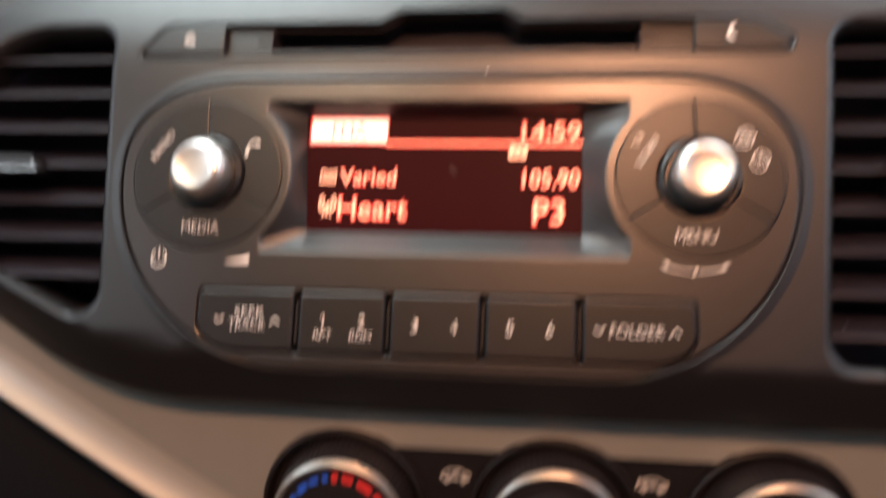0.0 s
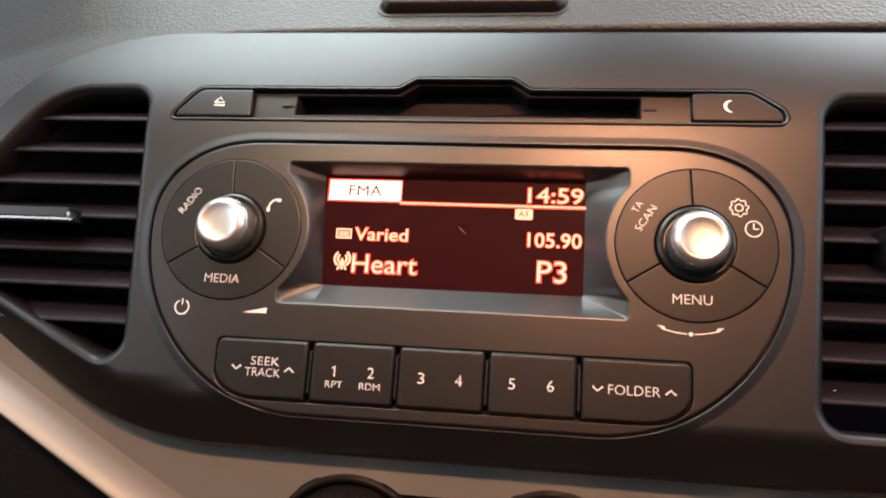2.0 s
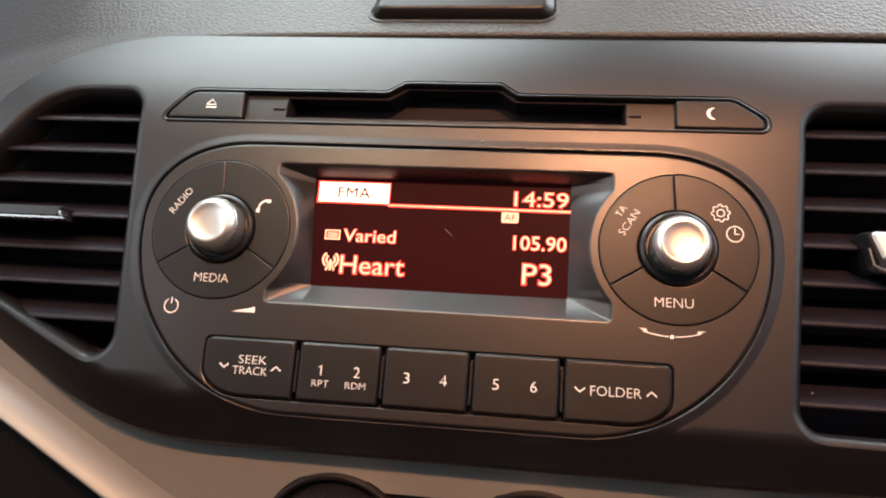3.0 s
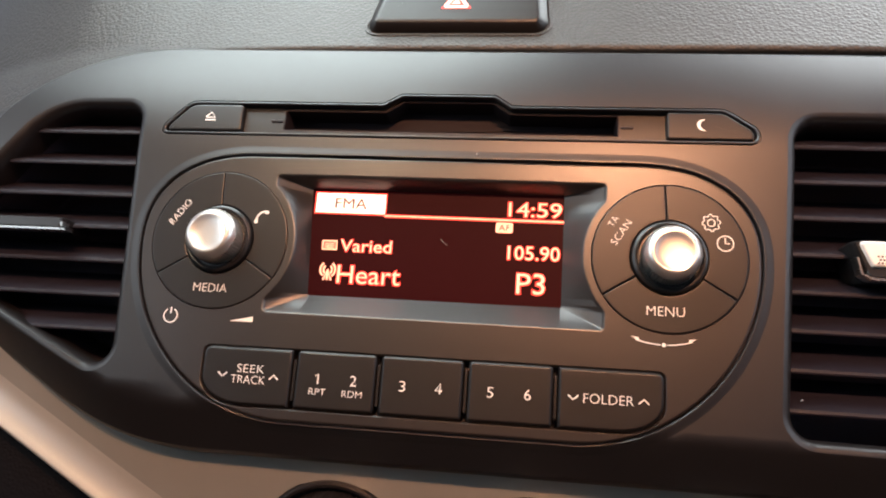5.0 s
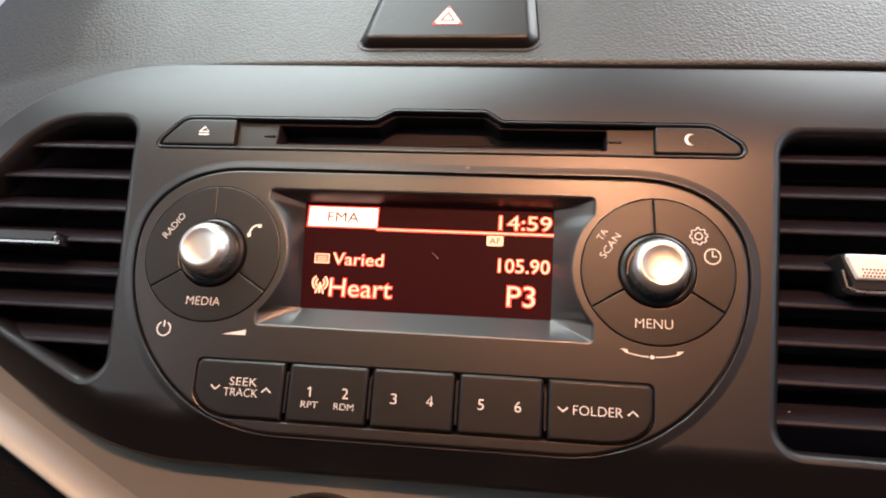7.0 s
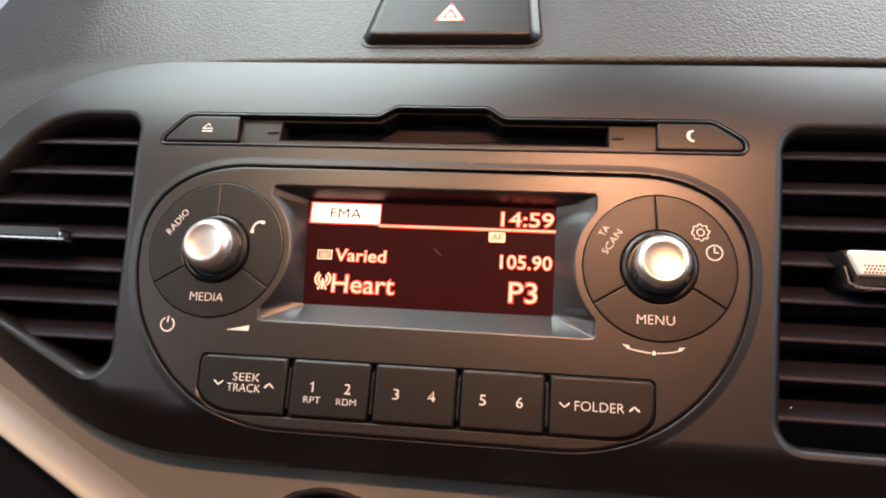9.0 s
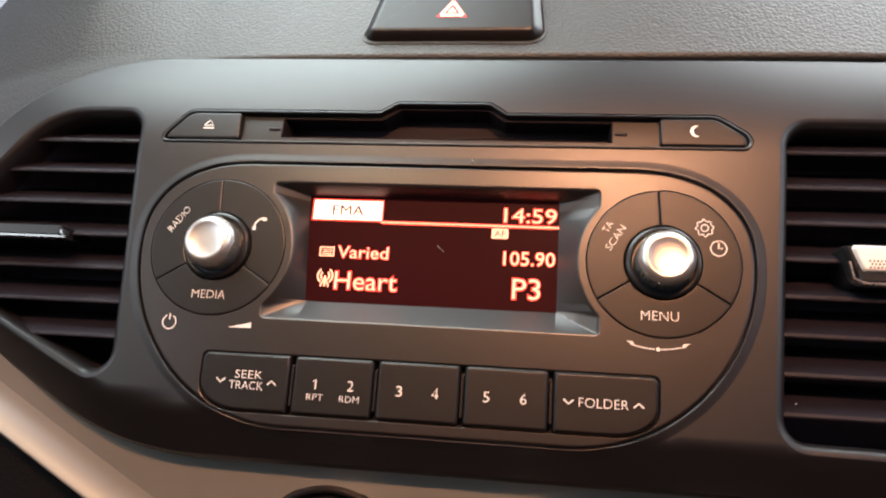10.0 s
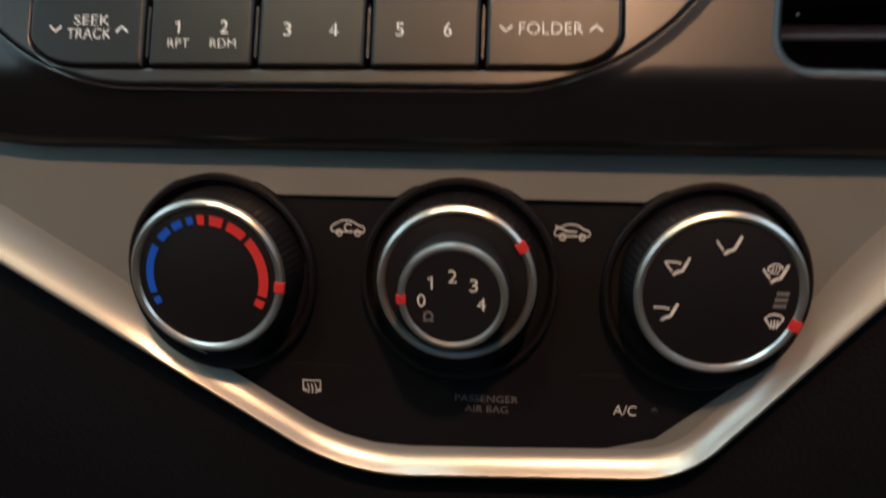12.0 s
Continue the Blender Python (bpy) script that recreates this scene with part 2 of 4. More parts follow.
def arc(u, v, r, a0, a1, n=16):
    return [(u + r * math.cos(radians(a0 + (a1 - a0) * i / n)), v + r * math.sin(radians(a0 + (a1 - a0) * i / n))) for i in range(n + 1)]


def ring_strokes(u, v, r, w):
    return [stroke(arc(u, v, r, 0, 180), w), stroke(arc(u, v, r, 180, 360), w)]


BASE = {}


def thing(name, base, label, category, group="", kind=""):
    ob = new(name)
    ob.empty_display_size = 0.02
    ob.matrix_world = LEAN @ Matrix.Translation(base)
    BASE[ob.name] = Vector(base)
    return tagged(ob, label, category, group, kind)


def mesh_of(name, bm, mat, base, smooth=35, where=None):
    if where:
        bm.normal_update()
        if sum(f.normal.y * f.calc_area() for f in bm.faces) > 0:
            bmesh.ops.reverse_faces(bm, faces=bm.faces[:])
        normals = []
        for v in bm.verts:
            u, w, e = v.co.x, v.co.z, 0.0004
            n = (where(u, w + e) - where(u, w - e)).cross(where(u + e, w) - where(u - e, w)).normalized()
            normals.append(n if n.y < 0 else -n)
        for v in bm.verts:
            v.co -= base
        data = bpy.data.meshes.new(name)
        bm.to_mesh(data)
        bm.free()
        data.materials.append(mat)
        data.shade_smooth()
        data.normals_split_custom_set_from_vertices(normals)
        return data
    bmesh.ops.remove_doubles(bm, verts=bm.verts[:], dist=1e-6)
    bmesh.ops.recalc_face_normals(bm, faces=bm.faces[:])
    for v in bm.verts:
        v.co -= base
    data = bpy.data.meshes.new(name)
    bm.to_mesh(data)
    bm.free()
    data.materials.append(mat)
    if smooth:
        data.shade_smooth()
        data.set_sharp_from_angle(angle=radians(smooth))
    return data


def part(name, bm, mat, parent, label="", smooth=35, where=None):
    root = parent
    while root.parent:
        root = root.parent
    ob = new(name, mesh_of(name, bm, mat, BASE[root.name], smooth, where))
    ob.parent = parent
    return tagged(ob, label)


def solid(name, bm, mat, base, label, category, kind="", smooth=35, where=None):
    base = Vector(base)
    ob = new(name, mesh_of(name, bm, mat, base, smooth, where))
    ob.matrix_world = LEAN @ Matrix.Translation(base)
    return tagged(ob, label, category, kind=kind)


# ---- outlines of the fascia and its openings ----
FASCIA_LOOP = fillet([(-0.216, 0.051, 0.006), (-0.1062, -0.0128, 0.12), (0.26, -0.0128, 0.0), (0.26, TOP - 0.002, 0.0),
                      (-0.147, TOP, 0.085)])
VENT_A = fillet([(-0.1080, 0.0100, 0.007), (-0.1140, 0.1135, 0.006), (-0.1500, 0.1135, 0.030), (-0.197, 0.0510, 0.006)])
VENT_B = fillet([(0.1228, 0.0050, 0.007), (0.222, 0.0035, 0.02), (0.228, 0.1125, 0.02), (0.1290, 0.1118, 0.008)])


def radio_outline():
    """Flat top and bottom; each end is an ellipse, flatter above the dial than below it."""
    half = []
    for i in range(31):
        a = radians(-90 + 90 * i / 30)
        half.append(Vector((0.0485 + 0.0607 * math.cos(a), 0.0612 + 0.0630 * math.sin(a))))
    for i in range(1, 31):
        a = radians(90 * i / 30)
        half.append(Vector((0.0682 + 0.0410 * max(0.0, math.cos(a)) ** 0.87, 0.0612 + 0.0325 * math.sin(a) ** 0.87)))
    return dense([Vector((X0 + p.x, p.y)) for p in half] + [Vector((X0 - p.x, p.y)) for p in half[::-1]])


RADIO_LOOP = radio_outline()
SLOT_LOOP = fillet([(X0 - 0.1078, 0.1025, 0.003), (X0 + 0.1090, 0.1029, 0.004), (X0 + 0.1090, 0.1075, 0.004), (X0 + 0.0985, 0.1150, 0.006),
                    (X0 + 0.0240, 0.1150, 0.002), (X0 + 0.0178, 0.1196, 0.003), (X0 - 0.0170, 0.1196, 0.003), (X0 - 0.0235, 0.1152, 0.002),
                    (X0 - 0.0990, 0.1152, 0.006), (X0 - 0.1075, 0.1050, 0.002)])

# ---- fascia: one satin grey moulding ----
fascia = thing("dashboard_fascia", (X0, 0.02, -0.0142), "satin dark grey plastic centre fascia moulded round the radio and air vents", "dashboard panel", kind="structure")
COVE = offset(RADIO_LOOP, -0.0035)
bm = sheet(FASCIA_LOOP, [offset(VENT_A, -0.0035), offset(VENT_B, -0.0035), COVE, offset(SLOT_LOOP, -0.0012)], on_fascia)
part("moulding", bm, FASCIA, fascia, where=on_fascia)
part("radio_surround", plate(COVE, [(0, 0), (0.0008, 0.0001), (0.0018, 0.0003), (0.0026, 0.0005), (0.0030, 0.0005), (0.0033, 0.0002), (0.0034, -0.0002), (0.0035, -0.006)], on_fascia, cap=False),
     FASCIA, fascia, "softly raised grey lip round the radio")
for loop in (VENT_A, VENT_B):
    part("vent_rim", plate(offset(loop, -0.0035), [(0, 0), (0.0010, -0.0003), (0.0022, -0.0011), (0.0030, -0.0024), (0.0035, -0.0045), (0.0037, -0.014)], on_fascia, cap=False),
         FASCIA, fascia)
part("slot_rim", plate(offset(SLOT_LOOP, -0.0012), [(0, 0), (0.0001, -0.0006), (0.0004, -0.0006), (0.0006, 0.0002), (0.0010, 0.0003), (0.0014, 0.0), (0.0016, -0.0008), (0.0017, -0.006)], on_fascia, cap=False),
     FASCIA, fascia)
part("fascia_edge", plate(FASCIA_LOOP, [(0, 0), (-0.0012, -0.0008), (-0.0016, -0.0025), (-0.0016, -0.014)], on_fascia, cap=False), FASCIA, fascia)

# ---- dashboard skin above, dark shell below ----
pad_outer = dense([Vector((-0.62, 0.040)), *[Vector((-0.22 + 0.004 * i, top_edge(-0.22 + 0.004 * i) - 0.004)) for i in range(130)],
                   Vector((0.62, TOP - 0.004)), Vector((0.62, 0.36)), Vector((-0.62, 0.36))], 0.02)
folds = [Vector((-0.24 + 0.003 * i, top_edge(-0.24 + 0.003 * i) + d)) for i in range(170) for d in (0.0, 0.0005, 0.0010, 0.0016, 0.0024, 0.0036, 0.0054)]
bm = sheet(pad_outer, [], on_pad, 0.007, folds)
solid("dashboard_skin", bm, PAD, (0, 0.03, 0.2), "leather-grained grey dashboard top skin above the fascia", "dashboard", "structure", where=on_pad)


# ---- heater trim: silver painted panel with a raised rim ----
KNOBS = (-0.0261, 0.0434, 0.1126)
WELLS = (-0.0270, 0.0434, 0.1122)
RIDGE = [(-0.262, 0.0516, 0.0), (0.0100, -0.1075, 0.070), (0.1105, -0.1030, 0.030), (0.262, 0.0663, 0.0)]


def on_trim(u, v, h=0.0):
    lift = 0.5 * (bottom(u) + 0.0142)
    p = on_heater(u, v - lift, h)
    p.z += lift
    return p


def crease(u):
    return bottom(u) - 0.0095


def panel_outline():
    r, cz, line = 0.0288, -0.0492, -0.0264
    left, mid, right = WELLS
    out = [(0.0862, -0.0979), (0.1020, -0.0938)]
    a_line = math.degrees(math.asin((line - cz) / r))
    out += arc(right, cz, r, -40, 180 - a_line, 30)
    out += arc(mid, cz, r, a_line, 180 - a_line, 14)
    out += arc(left, cz, r, a_line, 228, 30)
    out += [(-0.0030, -0.0925), (0.0075, -0.0970), (0.0180, -0.0994), (0.0300, -0.0998)]
    return dense([Vector(p) for p in out])


PANEL = panel_outline()
trim = thing("heater_trim", (0.0434, 0.05, -0.107), "silver painted heater trim with a bright raised lower rim", "dashboard trim")
upper = [Vector((0.258 - 0.006 * i, crease(0.258 - 0.006 * i))) for i in range(87)]
lower = [p for p in fillet([(-0.258, 0.0550, 0.0), (0.0095, -0.1037, 0.040), (0.1085, -0.1002, 0.024), (0.258, 0.0680, 0.0), (0.0, 0.6, 0.0)], 0.002) if p.y < 0.0545]
lower = sorted(lower, key=lambda p: p.x)
part("face", sheet(dense([p for p in lower if p.y < crease(p.x) - 0.001] + upper[8:]), [PANEL], on_trim), SILVER, trim, where=on_trim)


def upper_band():
    """The edge of the trim that runs on behind the fascia."""
    bm = bmesh.new()
    rows = []
    for i in range(131):
        u = -0.26 + 0.004 * i
        row = []
        for d, back in ((0.0, 0.0), (0.0030, -0.00105), (0.0060, -0.0021), (0.0100, -0.0035), (0.0140, -0.0049), (0.0200, -0.0060)):
            p = on_trim(u, crease(u))
            row.append(bm.verts.new((u, p.y + back, p.z + d)))
        rows.append(row)
    for a, b in zip(rows, rows[1:]):
        for j in range(5):
            bm.faces.new((a[j], b[j], b[j + 1], a[j + 1]))
    return bm


part("upper_band", upper_band(), SILVER, trim)


def rim():
    """The lower edge of the trim: the face flares out to a rounded edge and turns under in a narrow lip."""
    line = sorted([p for p in fillet(RIDGE + [(0.0, 0.6, 0.0)], 0.002) if p.y < 0.0455], key=lambda p: p.x)
    bm = bmesh.new()
    rows = []
    lip = [(-0.0046, -0.030), (-0.0046, -0.0030), (-0.0040, -0.0006), (-0.0014, 0.0034), (-0.0007, 0.0045)]
    flare = [(0.0, 0.0050), (0.04, 0.0050), (0.10, 0.0046), (0.22, 0.0036), (0.35, 0.0026), (0.52, 0.0016), (0.70, 0.0008), (0.85, 0.0004), (1.0, 0.00015), (1.12, 0.00004), (1.16, -0.00002)]
    for i, p in enumerate(line):
        d = (line[min(i + 1, len(line) - 1)] - line[max(i - 1, 0)]).normalized()
        nrm = Vector((-d.y, d.x))
        near = min(1.0, max(0.0, (abs(p.x - 0.047) - 0.080) / 0.035))
        w = 0.0056 + 0.0060 * near * near * (3 - 2 * near)
        rows.append([bm.verts.new(on_trim(p.x + nrm.x * a, p.y + nrm.y * a, h)) for a, h in lip + [(t * w, h) for t, h in flare]])
    for a, b in zip(rows, rows[1:]):
        for j in range(len(a) - 1):
            bm.faces.new((a[j], b[j], b[j + 1], a[j + 1]))
    return bm


# the rim's brightness is partly put into its paler colour
part("rim", rim(), BEAD, trim, "rounded silver rim")

# dark shell under and behind the trim
def lower_shell():
    bm = bmesh.new()
    rows = []
    for k in range(28):
        u = -0.62 + 1.24 * k / 27
        top = min(-0.586 * (u - 0.0080) - 0.1120, 0.05) if u < 0.0080 else (-0.1120 if u < 0.1105 else min(1.117 * (u - 0.1105) - 0.1120, 0.10))
        row = []
        for d, y in ((0.004, 0.030), (0.0, 0.0345), (-0.010, 0.036), (-0.06, 0.046), (-0.16, 0.085), (-0.34, 0.19)):
            z = top + d
            row.append(bm.verts.new((u, y + HS * (-0.04 - max(top, -0.108)) * 0.9, z)))
        rows.append(row)
    for a, b in zip(rows, rows[1:]):
        for j in range(5):
            bm.faces.new((a[j], b[j], b[j + 1], a[j + 1]))
    return bm


solid("lower_dashboard", lower_shell(), LOWER, (0, 0.08, -0.2), "near-black grained plastic lower dashboard below the trim", "dashboard", "structure")

# ---- car radio ----
radio = thing("car_radio", (X0, 0.01, 0.0), "brown-black car radio with red display, two silver knobs and preset buttons", "car radio")
DIALS = (-0.0730, 0.0855)
DIAL_Z, DIAL_R = 0.0609, 0.0258
SCREEN_OUT = fillet([(-0.0538, 0.0350, 0.002), (0.0650, 0.0348, 0.002), (0.0650, 0.0868, 0.002), (-0.0545, 0.0868, 0.002)])


def rounded_row(a, b, low, high, end, grow=0.0):
    """A key's outline; its outer end is swept up in a quarter ellipse: end -1, +1, or 2 for both ends."""
    out = []
    rise = 0.0098
    if end in (1, 2):
        out += [Vector((b - 0.0150 + 0.0150 * math.cos(radians(q)), low + rise + rise * math.sin(radians(q)))) for q in range(-90, 1, 6)]
        out += [Vector((b - 0.0026 + 0.0026 * math.cos(radians(q)), high - 0.0026 + 0.0026 * math.sin(radians(q)))) for q in range(0, 91, 15)]
    else:
        out += [Vector((b, low)), Vector((b, high))]
    if end in (-1, 2):
        out += [Vector((a + 0.0026 - 0.0026 * math.sin(radians(q)), high - 0.0026 + 0.0026 * math.cos(radians(q)))) for q in range(0, 91, 15)]
        out += [Vector((a + 0.0150 - 0.0150 * math.cos(radians(q)), low + rise - rise * math.sin(radians(q)))) for q in range(0, 91, 6)]
    else:
        out += [Vector((a, high)), Vector((a, low))]
    return dense(out, 0.004)


ROW = rounded_row(-0.0728, 0.0847, 0.0022, 0.0232, 2)

# the dials cut into the screen's sides
def bitten(loop):
    out = []
    for p in loop:
        for c in DIALS:
            d = p - Vector((c, DIAL_Z))
            if d.length < DIAL_R + 0.0022:
                p = Vector((c, DIAL_Z)) + d.normalized() * (DIAL_R + 0.0022)
        out.append(p)
    return out


SCREEN_OUT = bitten(dense(SCREEN_OUT, 0.0015))
dial_holes = [circle(c, DIAL_Z, DIAL_R, 96) for c in DIALS]
FACE_LOOP = offset(RADIO_LOOP, 0.0012)
bm = sheet(FACE_LOOP, [SCREEN_OUT, ROW, *dial_holes], on_face, 0.02)
plate(FACE_LOOP, [(0, 0), (-0.0006, -0.0002), (-0.0009, -0.0008), (-0.0009, -0.006)], on_face, cap=False, bm=bm)
for loop in dial_holes:
    plate(loop, [(0, 0), (0.0001, -0.0002), (0.0001, -0.005)], on_face, cap=False, bm=bm)
plate(ROW, [(0, 0), (0.0002, -0.0001), (0.0006, -0.0006), (0.0006, -0.005)], on_face, cap=False, bm=bm)
part("faceplate", bm, RADIO, radio, smooth=10)
part("backplate", plate(offset(RADIO_LOOP, -0.004), [(0, -0.0250), (0, -0.0140)], on_face), GAP, radio)
part("joint", plate(offset(RADIO_LOOP, -0.0006), [(0, -0.0016), (0.0005, -0.0018), (0.0050, -0.0018)], on_face, cap=False), GAP, radio)
part("button_well", plate(offset(ROW, -0.002), [(0, -0.0046), (0, -0.0045)], on_face), GAP, radio)

# screen: sloping bezel, glass and lit characters
WIN = [(-0.0400, 0.0433), (0.0506, 0.0433), (0.0511, 0.0836), (-0.0424, 0.0836)]


def bezel():
    bm = bmesh.new()
    n = len(SCREEN_OUT)
    win = fillet([(u, v, 0.0008) for u, v in WIN])
    outer = [bm.verts.new(on_face(p.x, p.y, 0)) for p in SCREEN_OUT]
    lips = [[bm.verts.new(on_face(p.x, p.y, h)) for p in offset(SCREEN_OUT, d)] for d, h in ((0.0004, -0.0001), (0.0008, -0.0004), (0.0011, -0.0008))]
    inner = []
    for p in SCREEN_OUT:
        u = min(max(p.x, WIN[3][0] + (WIN[0][0] - WIN[3][0]) * (WIN[3][1] - min(max(p.y, WIN[0][1]), WIN[3][1])) / (WIN[3][1] - WIN[0][1])), WIN[1][0])
        inner.append(bm.verts.new(on_face(u, min(max(p.y, WIN[0][1]), WIN[3][1]), -0.0075)))
    for a, b in zip((outer, *lips), (*lips, inner)):
        for i in range(n):
            j = (i + 1) % n
            vs = [a[i], a[j], b[j], b[i]]
            if (b[i].co - b[j].co).length < 1e-7:
                vs = vs[:3]
            bm.faces.new(vs)
    return bm


part("screen_bezel", bezel(), BEZEL, radio, "sloping grey screen surround", smooth=20)
screen = part("display", flat([[Vector(p) for p in ((-0.0435, 0.0420), (0.0525, 0.0420), (0.0525, 0.0862), (-0.0435, 0.0862))]], on_face, -0.0076),
              LCD, radio, "dark red lit display glass", smooth=0)
LIT = -0.0074
# slightly larger red shape behind the box paints its glow
part("band_box_fringe", flat([box(-0.0412, 0.0741, -0.0139, 0.0826)], on_face, -0.00750), HALO, screen)
part("band_box", flat([box(-0.0406, 0.0746, -0.0143, 0.0821)], on_face, LIT), BAND, screen)
part("band_letters", writing("FMA", -0.0273, 0.0783, 0.0040, on_face, LIT + 0.00015, width=0.0120), BLACK, screen)
part("rule", flat([box(-0.0144, 0.0738, 0.0509, 0.0743)], on_face, LIT), GLOW, screen)
part("clock", writing("14:59", 0.0404, 0.0782, 0.0053, on_face, LIT, width=0.0188, bold=-0.004), GLOW, screen)
part("tuning_flag", flat([box(0.0267, 0.0693, 0.0327, 0.0731, 0.0006)], on_face, LIT), GLOW, screen)
part("tuning_letters", writing("AF", 0.0297, 0.0712, 0.0023, on_face, LIT + 0.00015, width=0.0040), BLACK, screen)
part("list_icon", flat([box(-0.0366, 0.0604, -0.0310, 0.0609), box(-0.0366, 0.0635, -0.0310, 0.0640), box(-0.0366, 0.0609, -0.0361, 0.0635), box(-0.0315, 0.0609, -0.0310, 0.0635),
                        box(-0.0356, 0.0626, -0.0319, 0.0630), box(-0.0356, 0.0619, -0.0319, 0.0623), box(-0.0356, 0.0612, -0.0319, 0.0616)], on_face, LIT), GLOW, screen)
part("programme_type", writing("Varied", -0.0202, 0.0623, 0.0045, on_face, LIT, width=0.0190, bold=0.0), GLOW, screen)
part("frequency", writing("105.90", 0.0405, 0.0622, 0.0049, on_face, LIT, width=0.0182, bold=0.0), GLOW, screen)
aerial = [stroke([(-0.0335, 0.0492), (-0.0335, 0.0530)], 0.0008), stroke([(-0.0350, 0.0490), (-0.0335, 0.0530), (-0.0320, 0.0490)], 0.0007)]
for r in (0.0016, 0.0028):
    aerial += [stroke(arc(-0.0335, 0.0530, r, -55, 55, 8), 0.0007), stroke(arc(-0.0335, 0.0530, r, 125, 235, 8), 0.0007)]
part("aerial_icon", flat(aerial, on_face, LIT), GLOW, screen)
part("station", writing("Heart", -0.0182, 0.0516, 0.0066, on_face, LIT, width=0.0232, bold=-0.004), GLOW, screen)
part("preset", writing("P3", 0.0399, 0.0512, 0.0073, on_face, LIT, width=0.0098, bold=-0.004), GLOW, screen)
part("scratch", flat([stroke([(0.0070, 0.0660), (0.0097, 0.0636)], 0.0002)], on_face, LIT), DIM, screen, "fine scratch")

for text, u, v, size, wide in (("14:59", 0.0404, 0.0782, 0.0053, 0.0192), ("Varied", -0.0202, 0.0623, 0.0045, 0.0192), ("105.90", 0.0405, 0.0622, 0.0049, 0.0184),
                              ("Heart", -0.0182, 0.0516, 0.0066, 0.0234), ("P3", 0.0399, 0.0512, 0.0073, 0.0100)):
    part("fringe", writing(text, u, v, size, on_face, -0.00752, width=wide + 0.0004, bold=0.036), HALO, screen)
part("fringe", flat([box(-0.0144, 0.0734, 0.0511, 0.0747)], on_face, -0.00753), HALO, screen)

# dials: three pads round a knob
DIAL_KEYS = ((93, 212), (212, 328), (-32, 93))
KEY_NAMES = {0: ("radio_key", "media_key", "phone_key"), 1: ("scan_key", "menu_key", "settings_key")}
EDGE = [(0, -0.004), (0, -0.0002), (0.0001, 0.0), (0.0004, 0.00015)]


def gear(u, v, r):
    out = []
    for i in range(32):
        a = 2 * math.pi * i / 32
        rr = r * (1.0 if i % 4 in (0, 1) else 0.80)
        out.append((u + rr * math.cos(a), v + rr * math.sin(a)))
    return [stroke(out[:17], 0.00035), stroke(out[16:] + out[:1], 0.00035)] + ring_strokes(u, v, r * 0.40, 0.00035)


def phone(u, v):
    body = arc(u + 0.0016, v - 0.0020, 0.0034, 88, 182, 12)
    return [stroke(body, 0.0007), box(u + 0.0010, v + 0.0004, u + 0.0026, v + 0.0017, 0.0004), box(u - 0.0025, v - 0.0032, u - 0.0012, v - 0.0016, 0.0004)]


INK = 0.0003
for side, c in enumerate(DIALS):
    dial_parts = []
    for (a0, a1), name in zip(DIAL_KEYS, KEY_NAMES[side]):
        dial_parts.append(part(name, plate(sector(c, DIAL_Z, 0.0128, DIAL_R - 0.00025, a0, a1, 0.0002, 40), EDGE, on_face), BUTTON, radio))
    if side == 0:
        part("legend", writing("RADIO", c - 0.0163, DIAL_Z + 0.0098, 0.0026, on_face, INK, bold=-0.012, angle=55, width=0.0108), PRINT, dial_parts[0])
        part("legend", writing("MEDIA", c - 0.0006, DIAL_Z - 0.0180, 0.0031, on_face, INK, bold=-0.012, width=0.0126), PRINT, dial_parts[1])
        part("legend", flat(phone(c + 0.0150, DIAL_Z + 0.0096), on_face, INK), PRINT, dial_parts[2])
    else:
        part("legend", writing("TA", c - 0.0185, DIAL_Z + 0.0120, 0.0024, on_face, INK, bold=-0.012, angle=60, width=0.0040), PRINT, dial_parts[0])
        part("legend", writing("SCAN", c - 0.0158, DIAL_Z + 0.0082, 0.0025, on_face, INK, bold=-0.012, angle=57, width=0.0098), PRINT, dial_parts[0])
        part("legend", writing("MENU", c - 0.0012, DIAL_Z - 0.0182, 0.0032, on_face, INK, bold=-0.012, width=0.0122), PRINT, dial_parts[1])
        part("gear_icon", flat(gear(c + 0.0137, DIAL_Z + 0.0126, 0.0030), on_face, INK), PRINT, dial_parts[2])
        cx, cz = c + 0.0181, DIAL_Z + 0.0056
        part("clock_icon", flat(ring_strokes(cx, cz, 0.0026, 0.0004) + [stroke([(cx, cz + 0.0019), (cx, cz), (cx + 0.0014, cz)], 0.00045)], on_face, INK), PRINT, dial_parts[2])
    knob = part("volume_knob" if side == 0 else "tuning_knob",
                turned([(0.0096, -0.003), (0.0096, 0.0015), (0.0094, 0.0072), (0.0090, 0.0076), (0.0087, 0.0084), (0.0080, 0.0094), (0.0072, 0.0099), (0.0065, 0.0100), (0.0060, 0.0098), (0.0045, 0.0095), (0.0022, 0.0094)],
                       on_face, c, DIAL_Z, n=232, knurl=0.0006, knurl_rows=(1, 2)), ALU, radio, "satin silver knob with a dished cap and ribbed side")
    part("collar", turned([(0.0125, -0.004), (0.0125, 0.0006), (0.0122, 0.0014), (0.0115, 0.0018), (0.0109, 0.0016), (0.0103, 0.0005)], on_face, c, DIAL_Z), GLOSS, knob, "gloss black collar")

